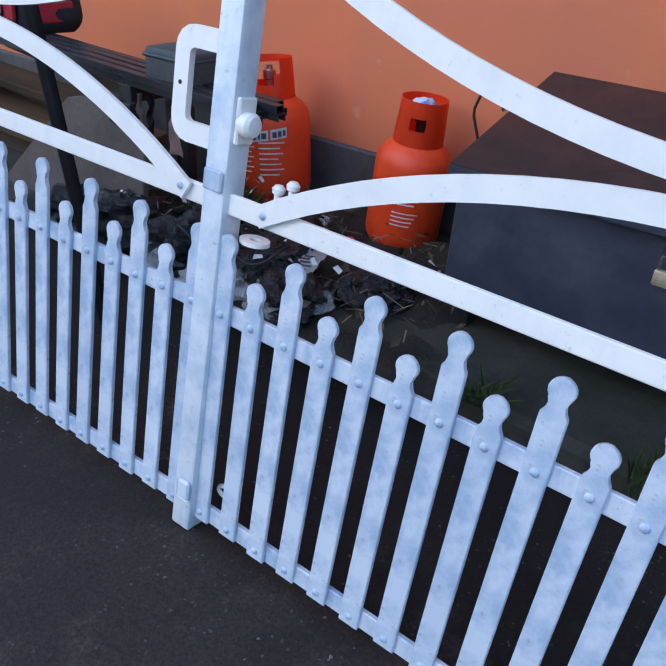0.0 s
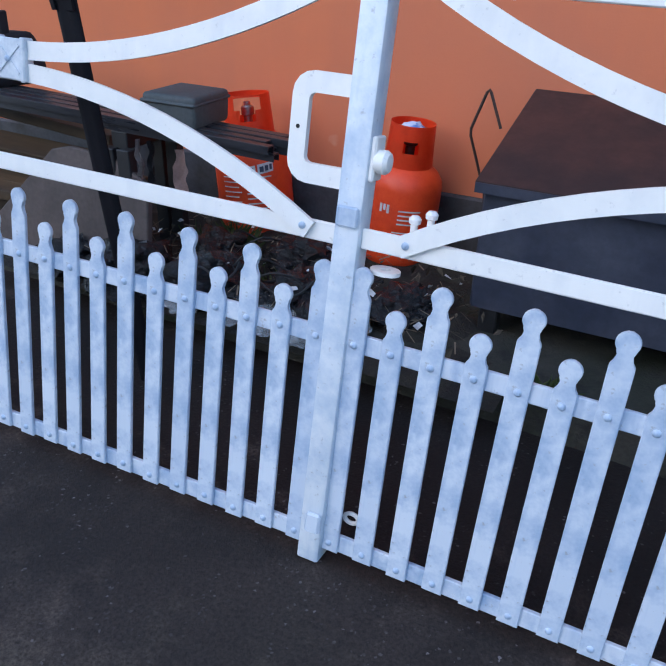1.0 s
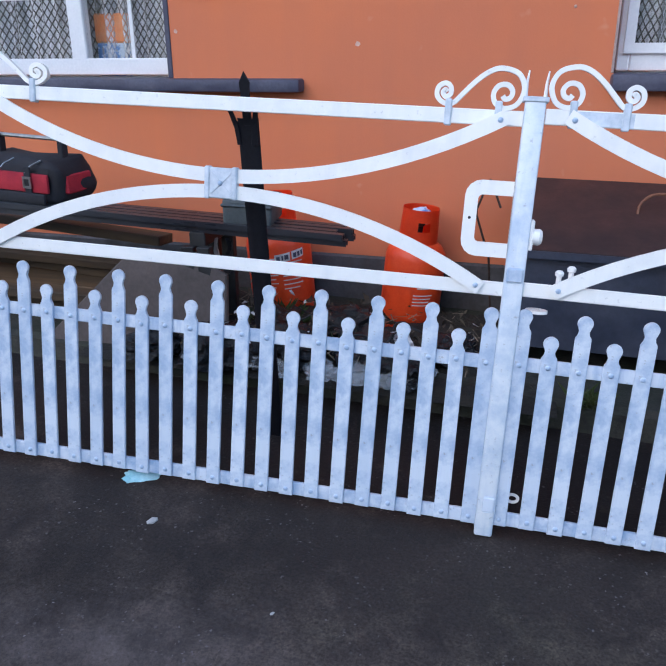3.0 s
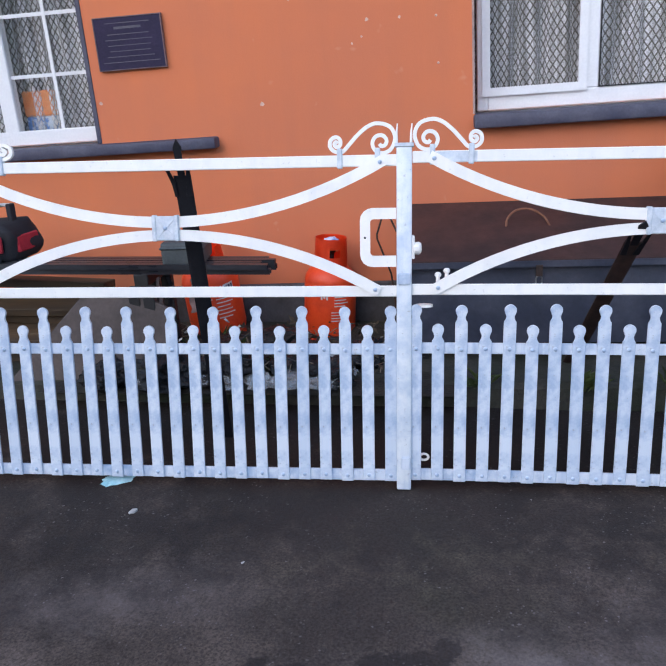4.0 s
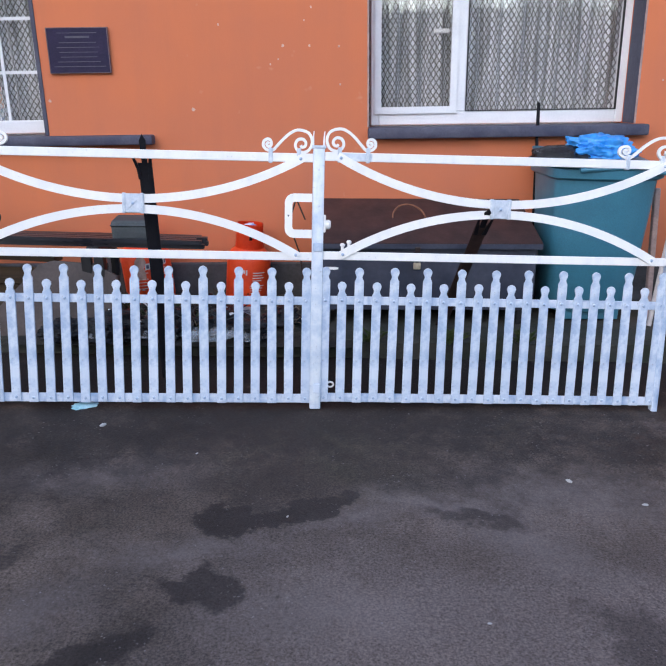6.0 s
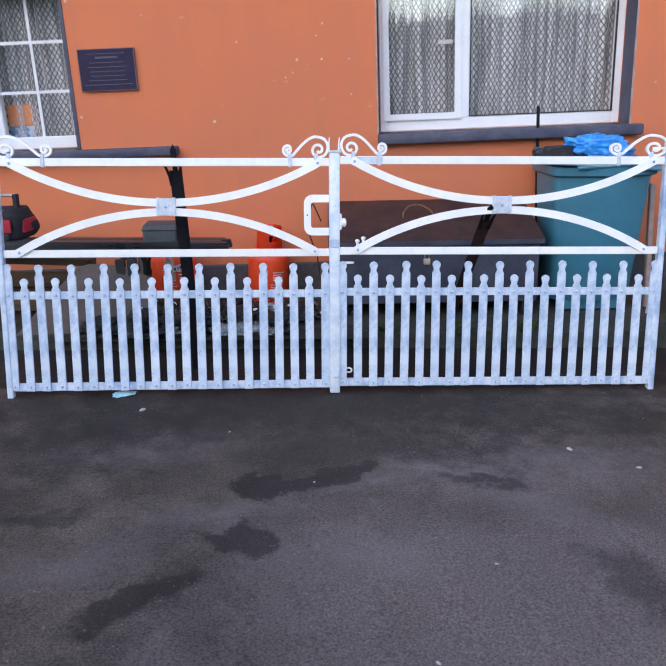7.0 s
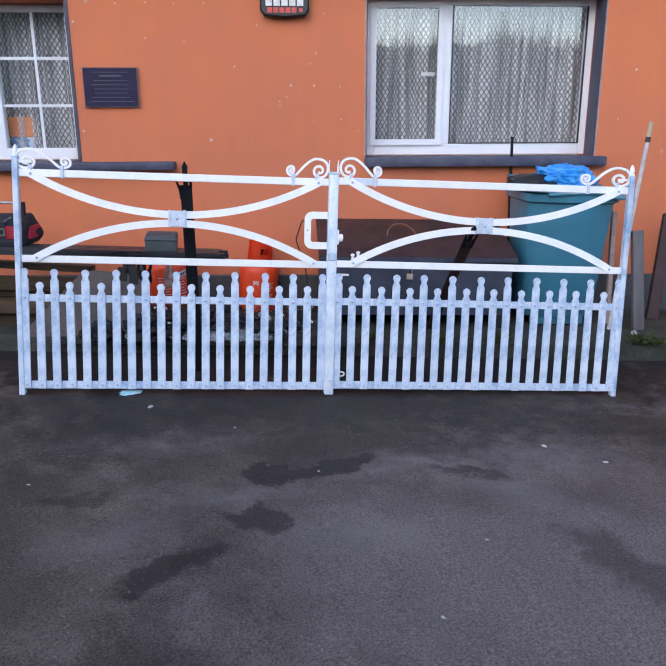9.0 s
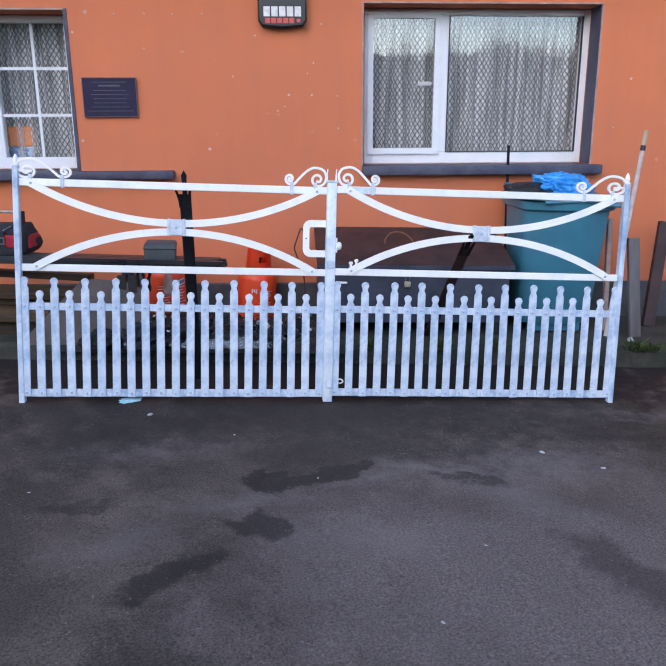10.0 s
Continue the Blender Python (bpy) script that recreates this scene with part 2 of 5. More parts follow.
BLACK_BAG = worn("black_plastic_bag", (0.008, 0.008, 0.010), (0.016, 0.016, 0.018), 60, 14, (0.12, 0.28), 0, 0.9, 0.02)
GREY_BOX = worn("dark_grey_plastic", (0.050, 0.062, 0.066), (0.075, 0.085, 0.088), 70, 6, (0.55, 0.75), 0, 0.2)
LENGTHS = worn("dark_plastic_lengths", (0.016, 0.017, 0.022), (0.034, 0.036, 0.042), 60, 8, (0.22, 0.45), 0, 0.2, stretch=(0.15, 1, 1))
TIMBER = worn("weathered_timber", (0.105, 0.062, 0.028), (0.036, 0.025, 0.017), 35, 5, (0.7, 0.9), 0, 0.5, 0.004, (0.12, 1, 1))
WHITE_WOOD = worn("whitened_wood", (0.60, 0.52, 0.48), (0.42, 0.36, 0.34), 40, 8, (0.6, 0.8), 0, 0.3)
GREY_TIMBER = worn("grey_timber", (0.15, 0.135, 0.14), (0.065, 0.055, 0.052), 40, 6, (0.7, 0.9), 0, 0.5, 0.004, (1, 1, 0.1))
PALE_WOOD = worn("pale_wood", (0.52, 0.40, 0.26), (0.36, 0.26, 0.16), 40, 6, (0.6, 0.8), 0, 0.3, 0.003, (1, 1, 0.1))
SLAB = worn("brown_grey_board", (0.095, 0.074, 0.068), (0.062, 0.050, 0.046), 60, 4, (0.7, 0.9), 0, 0.3)
STEEL = worn("steel", (0.45, 0.45, 0.46), (0.3, 0.29, 0.28), 80, 12, (0.25, 0.45), 1.0, 0.1)
BRASS = worn("brass", (0.62, 0.53, 0.38), (0.45, 0.38, 0.28), 80, 12, (0.4, 0.6), 0.5, 0.1)
PROP = worn("rusted_prop", (0.046, 0.020, 0.016), (0.026, 0.014, 0.012), 60, 8, (0.7, 0.9), 0, 0.3)
DARK_STEEL = worn("rusty_rod", (0.045, 0.030, 0.026), (0.09, 0.045, 0.03), 80, 15, (0.5, 0.8), 0.3, 0.3)
RUSTY_WIRE = worn("rusty_wire", (0.21, 0.085, 0.045), (0.12, 0.05, 0.03), 80, 15, (0.5, 0.8), 0.2, 0.3)
RED_CLOTH = worn("red_canvas", (0.42, 0.020, 0.035), (0.30, 0.015, 0.03), 200, 12, (0.8, 0.95), 0, 0.3)
BLACK_CLOTH = worn("black_canvas", (0.012, 0.012, 0.016), (0.022, 0.022, 0.028), 200, 12, (0.8, 0.95), 0, 0.3)
PALE_STRAP = worn("grey_webbing", (0.30, 0.27, 0.27), (0.16, 0.14, 0.14), 120, 14, (0.8, 0.95), 0, 0.3)
PAPER = worn("dirty_paper", (0.66, 0.66, 0.68), (0.45, 0.43, 0.42), 60, 14, (0.7, 0.9), 0, 0.2)
TUB = worn("blue_grey_plastic", (0.16, 0.24, 0.27), (0.10, 0.17, 0.20), 60, 14, (0.25, 0.4), 0, 0.2)
TURQ = worn("turquoise_rag", (0.26, 0.52, 0.58), (0.42, 0.66, 0.70), 90, 14, (0.7, 0.9), 0, 0.3)
STONE = worn("pale_stone", (0.42, 0.40, 0.38), (0.28, 0.27, 0.26), 80, 20, (0.8, 0.9), 0, 0.4)
PLAQUE = worn("slate_plaque", (0.024, 0.019, 0.046), (0.034, 0.026, 0.058), 90, 12, (0.6, 0.8), 0, 0.2)
PLAQUE.node_tree.nodes["Principled BSDF"].inputs["Specular IOR Level"].default_value = 0.2
SURROUND = worn("pale_window_surround", (0.42, 0.30, 0.27), (0.30, 0.22, 0.21), 80, 12, (0.7, 0.85))
CHIP = worn("pale_chip", (0.66, 0.46, 0.38), (0.50, 0.30, 0.24), 120, 30, (0.6, 0.8))
PLAQUE_EDGE = worn("plaque_edge", (0.16, 0.10, 0.11), (0.10, 0.07, 0.09), 90, 12, (0.5, 0.7))
PLAQUE_TEXT = worn("faint_engraving", (0.085, 0.078, 0.10), (0.06, 0.055, 0.08), 90, 12, (0.5, 0.7))
ALARM = worn("black_alarm_plastic", (0.014, 0.013, 0.016), (0.02, 0.02, 0.022), 100, 6, (0.25, 0.4))
RED_PRINT = worn("red_print", (0.60, 0.08, 0.06), (0.5, 0.06, 0.05), 100, 12, (0.4, 0.6))
LEAF = worn("dull_leaf", (0.045, 0.070, 0.016), (0.070, 0.085, 0.024), 60, 20, (0.6, 0.8))
STRAW = worn("dull_straw", (0.20, 0.15, 0.10), (0.10, 0.075, 0.05), 60, 20, (0.7, 0.9))
DEAD = worn("dead_leaf", (0.045, 0.032, 0.020), (0.09, 0.07, 0.045), 60, 20, (0.7, 0.9))
SOIL = worn("dark_litter_soil", (0.016, 0.013, 0.010), (0.032, 0.027, 0.018), 70, 10, (0.8, 0.95), 0, 0.8, 0.015)
PLASTER = worn("room_plaster", (0.17, 0.16, 0.15), (0.13, 0.12, 0.115), 40, 2, (0.8, 0.9))
BARK = worn("grey_bark", (0.06, 0.05, 0.042), (0.035, 0.03, 0.025), 40, 6, (0.8, 0.95))
FADED_ORANGE = worn("faded_orange_plastic", (0.85, 0.27, 0.10), (0.75, 0.34, 0.18), 60, 10, (0.4, 0.6))
BLUE_CAP = worn("blue_white_label", (0.55, 0.66, 0.80), (0.14, 0.28, 0.60), 60, 22, (0.3, 0.5), lo=0.48, hi=0.54)


# ---- mesh helpers ----
def mesh_of(bm, material, name="mesh", smooth=30):
    bmesh.ops.recalc_face_normals(bm, faces=bm.faces[:])
    me = bpy.data.meshes.new(name)
    bm.to_mesh(me)
    bm.free()
    me.materials.append(material)
    if smooth:
        for p in me.polygons:
            p.use_smooth = True
        me.set_sharp_from_angle(angle=radians(smooth))
    return me


def part(name, bm, material, parent=None, label="", m=None, smooth=30):
    me = bm if isinstance(bm, bpy.types.Mesh) else mesh_of(bm, material, name, smooth)
    ob = new(name, me)
    if parent is not None:
        ob.parent = parent
    if m is not None:
        ob.matrix_basis = m
    if label:
        ob["label"] = label
    return ob


def thing(name, m, label, category, group="", kind=""):
    return tagged(place(new(name), m), label, category, group, kind)


def place(ob, m):
    ob.matrix_basis = m
    return ob


def box(x0, x1, y0, y1, z0, z1, bevel=0.0, bm=None, m=None, segs=1):
    b = bmesh.new()
    bmesh.ops.create_cube(b, size=1)
    for v in b.verts:
        v.co = ((x0 + x1) / 2 + v.co.x * (x1 - x0), (y0 + y1) / 2 + v.co.y * (y1 - y0), (z0 + z1) / 2 + v.co.z * (z1 - z0))
    if bevel:
        bmesh.ops.bevel(b, geom=b.edges[:], offset=bevel, segments=segs, affect="EDGES", profile=0.5)
    if m is not None:
        bmesh.ops.transform(b, matrix=m, verts=b.verts)
    return merge(bm, b)


def merge(bm, b):
    if bm is None:
        return b
    me = bpy.data.meshes.new("tmp")
    b.to_mesh(me)
    b.free()
    bm.from_mesh(me)
    bpy.data.meshes.remove(me)
    return bm


def prism(outline, y0, y1, bevel=0.0, bm=None, m=None):
    """An outline in x and z, thick from y0 to y1."""
    b = bmesh.new()
    ring = [[b.verts.new((x, y, z)) for x, z in outline] for y in (y0, y1)]
    b.faces.new(ring[0])
    b.faces.new(ring[1][::-1])
    n = len(outline)
    for i in range(n):
        b.faces.new((ring[0][i], ring[1][i], ring[1][(i + 1) % n], ring[0][(i + 1) % n]))
    if bevel:
        front = [e for e in b.edges if abs(e.verts[0].co.y - e.verts[1].co.y) < 1e-6]
        bmesh.ops.bevel(b, geom=front, offset=bevel, segments=1, affect="EDGES")
    if m is not None:
        bmesh.ops.transform(b, matrix=m, verts=b.verts)
    return merge(bm, b)


def ring_prism(outer, inner, y0, y1, bm=None):
    """A flat frame between two outlines of as many points, thick from y0 to y1."""
    b = bmesh.new()
    n = len(outer)
    vs = [[b.verts.new((x, y, z)) for x, z in o] for o in (outer, inner) for y in (y0, y1)]
    of, ob_, inf, inb = vs
    for i in range(n):
        j = (i + 1) % n
        b.faces.new((of[i], of[j], inf[j], inf[i]))
        b.faces.new((ob_[i], inb[i], inb[j], ob_[j]))
        b.faces.new((of[i], ob_[i], ob_[j], of[j]))
        b.faces.new((inf[i], inf[j], inb[j], inb[i]))
    return merge(bm, b)


def lathe(profile, n=32, bm=None, m=None, cap=True):
    b = bmesh.new()
    rings = [[b.verts.new((r * math.cos(2 * math.pi * k / n), r * math.sin(2 * math.pi * k / n), z)) for k in range(n)] for r, z in profile]
    for a, c in zip(rings, rings[1:]):
        for k in range(n):
            b.faces.new((a[k], a[(k + 1) % n], c[(k + 1) % n], c[k]))
    if cap:
        b.faces.new(rings[0][::-1])
        b.faces.new(rings[-1])
    if m is not None:
        bmesh.ops.transform(b, matrix=m, verts=b.verts)
    return merge(bm, b)


def spline(points, steps=8):
    """A smooth line through the points."""
    p = [Vector(q) for q in points]
    p = [2 * p[0] - p[1], *p, 2 * p[-1] - p[-2]]
    out = []
    for a, b, c, d in zip(p, p[1:], p[2:], p[3:]):
        for k in range(steps):
            t = k / steps
            out.append(0.5 * (2 * b + (c - a) * t + (2 * a - 5 * b + 4 * c - d) * t * t + (3 * b - a - 3 * c + d) * t ** 3))
    return out + [p[-2]]


def tube(points, radius, n=8, bm=None, taper=None):
    """A round bar along a line; taper: its radius at the end."""
    b = bmesh.new()
    pts = [Vector(q) for q in points]
    rings, up = [], None
    for i, q in enumerate(pts):
        d = (pts[min(i + 1, len(pts) - 1)] - pts[max(i - 1, 0)]).normalized()
        if up is None:
            up = d.orthogonal().normalized()
        up = (up - d * up.dot(d)).normalized()
        side = d.cross(up)
        r = radius if taper is None else radius + (taper - radius) * i / (len(pts) - 1)
        rings.append([b.verts.new(q + r * (math.cos(2 * math.pi * k / n) * up + math.sin(2 * math.pi * k / n) * side)) for k in range(n)])
    for a, c in zip(rings, rings[1:]):
        for k in range(n):
            b.faces.new((a[k], a[(k + 1) % n], c[(k + 1) % n], c[k]))
    b.faces.new(rings[0][::-1])
    b.faces.new(rings[-1])
    return merge(bm, b)


def ribbon(points, width, y0, y1, bm=None):
    """A flat bar that follows a line in the x-z plane, thick from y0 to y1."""
    pts = [Vector((q[0], q[1])) for q in points]
    left, right = [], []
    for i, q in enumerate(pts):
        d = (pts[min(i + 1, len(pts) - 1)] - pts[max(i - 1, 0)]).normalized()
        w = (width(i / (len(pts) - 1)) if callable(width) else width) / 2
        nrm = Vector((-d.y, d.x))
        left.append(q + nrm * w)
        right.append(q - nrm * w)
    b = bmesh.new()
    rows = [[b.verts.new((p.x, y, p.y)) for p in side] for side in (left, right) for y in (y0, y1)]
    lf, lb, rf, rb = rows
    for i in range(len(pts) - 1):
        for a, c in ((lf, rf), (rf, rb), (rb, lb), (lb, lf)):
            b.faces.new((a[i], a[i + 1], c[i + 1], c[i]))
    for i in (0, -1):
        b.faces.new((lf[i], rf[i], rb[i], lb[i]))
    return merge(bm, b)


def lump(size, seed, rough=0.35, freq=2.0, detail=3, squash=(1, 1, 1), bm=None, m=None):
    """A crumpled lump, flat beneath."""
    b = bmesh.new()
    bmesh.ops.create_icosphere(b, subdivisions=detail, radius=1)
    for v in b.verts:
        q = v.co * freq + Vector((seed * 7.3, seed * 3.1, seed))
        k = 1 + rough * noise.noise(q) + rough * 0.55 * noise.noise(q * 2.7) + rough * 0.3 * abs(noise.noise(q * 6))
        v.co = Vector((v.co.x * k * squash[0], v.co.y * k * squash[1], max(v.co.z * k, -0.35) * squash[2])) * size
    low = min(v.co.z for v in b.verts)
    for v in b.verts:
        v.co.z -= low
    if m is not None:
        bmesh.ops.transform(b, matrix=m, verts=b.verts)
    return merge(bm, b)


def ground_z(x):
    """The yard falls towards +x."""
    return -0.038 * min(max(x, -8.0), 8.0)


def ledge_z(x):
    """The raised strip along the house falls with the yard."""
    return 0.106 - 0.030 * min(max(x, -8.0), 8.0)


# ---- setting ----
WALL_Y, GLASS_Y = 1.70, 1.90


def build_ground():
    b = bmesh.new()
    xs = [-400, -60, -12, -8, -3, -1.5, 0, 0.75, 1.5, 2.25, 3, 4.5, 8, 12, 60, 400]
    ys = [-400, -60, -14, -6, -3, -1.5, 0, 1.0, 2.2, 6, 14, 60, 400]
    grid = [[b.verts.new((x, y, ground_z(x))) for x in xs] for y in ys]
    for a, c in zip(grid, grid[1:]):
        for i in range(len(xs) - 1):
            b.faces.new((a[i], a[i + 1], c[i + 1], c[i]))
    tagged(part("ground", b, ASPHALT), "dark worn asphalt yard with damp stains and shade painted in behind the gate", "ground", kind="structure")
    # raised strip along the house
    b = bmesh.new()
    n = 60
    front = []
    for i in range(n + 1):
        x = -7 + 14 * i / n
        y = 0.74 + 0.025 * noise.noise(Vector((x * 2.1, 0, 3))) - 0.01
        z = ledge_z(x) + 0.02 * noise.noise(Vector((x * 1.7, 5, 1)))
        front.append([b.verts.new(p) for p in ((x, y - 0.03, ground_z(x) - 0.08), (x, y, z - 0.02), (x, y + 0.03, z), (x, 1.2, ledge_z(x)), (x, 1.9, ledge_z(x)))])
    for a, c in zip(front, front[1:]):
        for k in range(4):
            b.faces.new((a[k], c[k], c[k + 1], a[k + 1]))
    tagged(part("pavement", b, MOSS), "raised mossy concrete strip along the house wall", "pavement", kind="structure")


W1 = (-3.52, -1.740, 1.198, 2.290)
W2 = (0.352, 2.080, 1.217, 2.344)


def build_wall():
    b = bmesh.new()
    xs = [-8.0, W1[0], W1[1], W2[0], W2[1], 8.0]
    y0, y1 = WALL_Y, WALL_Y + 0.34
    for i in range(5):
        if i in (1, 3):
            w = W1 if i == 1 else W2
            box(xs[i], xs[i + 1], y0, y1, -0.3, w[2], bm=b)
            box(xs[i], xs[i + 1], y0, y1, w[3], 2.70, bm=b)
        else:
            box(xs[i], xs[i + 1], y0, y1, -0.3, 2.70, bm=b)
    tagged(part("wall_north", b, WALL, smooth=0), "orange painted masonry house wall with faded streaks", "wall", kind="structure")
    b = box(-8, 8, WALL_Y - 0.035, WALL_Y - 0.002, -0.30, 0.345, 0.008, m=pose(0, 0, 0, 0, 0.7, 0))
    tagged(part("baseboard", b, PLINTH), "dark grey painted plinth at the foot of the wall", "plinth", kind="structure")
    # room behind the windows
    b = bmesh.new()
    for q in ((-4.2, -4.1, 2.04, 5, 0.2, 2.60), (2.8, 2.9, 2.04, 5, 0.2, 2.60), (-4.2, 2.9, 5, 5.1, 0.2, 2.60), (-4.2, 2.9, 2.04, 5, 0.1, 0.2), (-4.2, 2.9, 2.04, 5, 2.60, 2.68)):
        box(*q, bm=b)
    tagged(part("wall_room", b, PLASTER, smooth=0), "plain plastered room behind the windows", "wall", kind="structure")
    # unseen roof that closes the house above, its eaves added low to shade the wall
    b = box(-8.2, 8.2, WALL_Y - 0.32, 7, 2.76, 2.90)
    tagged(part("roof", b, PLINTH, smooth=0), "unseen dark grey eaves, added low to shade the top of the house wall", "roof", kind="structure")


def frame_piece(name, x0, x1, z0, z1, parent, y0=GLASS_Y, y1=GLASS_Y + 0.07, mat=None, bevel=0.006):
    return part(name, box(x0, x1, y0, y1, z0, z1, bevel), mat or UPVC, parent)


def curtain(x0, x1, z0, z1, seed):
    b = bmesh.new()
    uv = b.loops.layers.uv.new("UVMap")
    nx, nz = 160, 6
    rnd = random.Random(seed)
    ph = [rnd.uniform(0, 6.28) for _ in range(4)]
    rows, run, last = [], [0.0], None
    for i in range(nx + 1):
        x = x0 + (x1 - x0) * i / nx
        y = 0.026 * math.sin(x * 40 + ph[0] + 1.8 * math.sin(x * 6 + ph[1])) + 0.016 * math.sin(x * 83 + ph[2] + math.sin(x * 11))
        if last is not None:
            run.append(run[-1] + math.hypot(x - last[0], y - last[1]))
        last = (x, y)
        rows.append([b.verts.new((x + 0.004 * math.sin(k * 1.3 + x * 30), GLASS_Y + 0.135 + y * (0.75 + 0.25 * k / nz), z1 + (z0 - z1) * k / nz)) for k in range(nz + 1)])
    for i in range(nx):
        for k in range(nz):
            f = b.faces.new((rows[i][k], rows[i + 1][k], rows[i + 1][k + 1], rows[i][k + 1]))
            for loop, (a, c) in zip(f.loops, ((i, k), (i + 1, k), (i + 1, k + 1), (i, k + 1))):
                loop[uv].uv = (run[a], (z1 - z0) * c / nz)
    return b


def build_windows():
    x0, x1, z0, z1 = W2[0] + 0.024, W2[1] + 0.004, W2[2] + 0.010, W2[3] - 0.004
    w = thing("window_2", Matrix(), "white plastic casement window with lace curtains behind", "window", kind="structure")
    for a in ((x0, x0 + 0.055, z0, z1), (x1 - 0.055, x1, z0, z1), (0.940, 1.012, z0 + 0.085, z1 - 0.045)):
        frame_piece("frame_upright", *a, w)
    for a in ((x0 + 0.055, x1 - 0.055, z0, z0 + 0.085), (x0 + 0.055, x1 - 0.055, z1 - 0.045, z1)):
        frame_piece("frame_rail", *a, w)
    # opening sash, set a little proud
    sx0, sx1, sz0, sz1 = x0 + 0.024, 0.948, z0 + 0.075, z1 - 0.022
    outer = [(sx0, sz0), (sx1, sz0), (sx1, sz1), (sx0, sz1)]
    g = 0.044
    inner = [(sx0 + g, sz0 + g), (sx1 - g, sz0 + g), (sx1 - g, sz1 - g), (sx0 + g, sz1 - g)]
    sash = part("sash", ring_prism(outer, inner, GLASS_Y - 0.018, GLASS_Y - 0.002), UPVC, w)
    p = part("pane", box(sx0 + g - 0.005, sx1 - g + 0.005, GLASS_Y + 0.004, GLASS_Y + 0.010, sz0 + g - 0.005, sz1 - g + 0.005), GLASS, sash)
    p.visible_shadow = False
    part("sash_handle", box(0.795, 0.900, GLASS_Y + 0.050, GLASS_Y + 0.075, 1.806, 1.834, 0.006), UPVC, sash)
    p = part("pane", box(1.012, x1 - 0.055, GLASS_Y + 0.028, GLASS_Y + 0.034, z0 + 0.085, z1 - 0.045), GLASS, w)
    p.visible_shadow = False
    for a in ((1.012, 1.018, z0 + 0.085, z1 - 0.045), (x1 - 0.061, x1 - 0.055, z0 + 0.085, z1 - 0.045)):
        part("gasket", box(a[0], a[1], GLASS_Y - 0.003, GLASS_Y + 0.02, a[2], a[3]), BLACK, w)
    part("gasket", box(1.018, x1 - 0.061, GLASS_Y - 0.003, GLASS_Y + 0.02, z0 + 0.085, z0 + 0.091), BLACK, w)
    part("window_sill", box(W2[0] - 0.010, W2[1] + 0.076, WALL_Y - 0.085, WALL_Y + 0.17, W2[2] - 0.064, W2[2] + 0.006, 0.012, segs=2), NAVY_TRIM, w)
    part("reveal", box(W2[1] - 0.004, W2[1] + 0.001, WALL_Y + 0.002, WALL_Y + 0.18, W2[2] + 0.01, W2[3]), NAVY_TRIM, w)
    for q in ((W2[0] - 0.012, W2[0], W2[2] + 0.008, W2[3] + 0.012), (W2[1], W2[1] + 0.012, W2[2] + 0.008, W2[3] + 0.012), (W2[0], W2[1], W2[3], W2[3] + 0.012)):
        part("surround", box(q[0], q[1], WALL_Y - 0.006, WALL_Y + 0.02, q[2], q[3], 0.003), SURROUND, w)
    part("window_board", box(W2[0] - 0.05, W2[1] + 0.05, GLASS_Y + 0.075, GLASS_Y + 0.34, W2[2] - 0.03, W2[2] + 0.002), UPVC, w)
    c = part("curtain", curtain(x0, x1, z0, z1, 3), LACE)
    tagged(c, "white diamond-patterned lace curtain hanging in folds", "curtain")

    x0, x1, z0, z1 = W1[0] + 0.006, W1[1] - 0.006, W1[2] + 0.012, W1[3] - 0.004
    w = thing("window_1", Matrix(), "white plastic window with glazing bars and lace behind", "window", kind="structure")
    mids = (-2.40, -2.308)
    for a in ((x0, x0 + 0.055, z0, z1), (x1 - 0.058, x1, z0, z1), (*mids, z0 + 0.075, z1 - 0.05)):
        frame_piece("frame_upright", *a, w)
    for a in ((x0 + 0.055, x1 - 0.058, z0, z0 + 0.085), (x0 + 0.055, x1 - 0.058, z1 - 0.048, z1)):
        frame_piece("frame_rail", *a, w)
    for k, (a, c) in enumerate(((x0 + 0.055, mids[0]), (mids[1], x1 - 0.058))):
        p = part("pane", box(a, c, GLASS_Y + 0.028, GLASS_Y + 0.034, z0 + 0.085, z1 - 0.048), GLASS, w)
        p.visible_shadow = False
        m = -2.041 if k else (a + c) / 2
        part("glazing_bar", box(m - 0.010, m + 0.010, GLASS_Y + 0.020, GLASS_Y + 0.027, z0 + 0.085, z1 - 0.048), UPVC, w)
        for z in (1.598, 1.926):
            part("glazing_bar", box(a, m - 0.011, GLASS_Y + 0.020, GLASS_Y + 0.027, z - 0.010, z + 0.010), UPVC, w)
            part("glazing_bar", box(m + 0.011, c, GLASS_Y + 0.020, GLASS_Y + 0.027, z - 0.010, z + 0.010), UPVC, w)
    part("window_sill", box(W1[0] - 0.1, -1.040, WALL_Y - 0.085, WALL_Y + 0.17, W1[2] - 0.057, W1[2] + 0.004, 0.012, segs=2), NAVY_TRIM, w)
    part("reveal", box(W1[1] - 0.004, W1[1] + 0.001, WALL_Y + 0.002, WALL_Y + 0.18, W1[2], W1[3]), NAVY_TRIM, w)
    part("surround", box(W1[1], W1[1] + 0.024, WALL_Y - 0.006, WALL_Y + 0.02, W1[2] + 0.005, W1[3] + 0.012, 0.003), NAVY_TRIM, w)
    part("surround", box(W1[0], W1[1], WALL_Y - 0.006, WALL_Y + 0.02, W1[3], W1[3] + 0.012, 0.003), SURROUND, w)
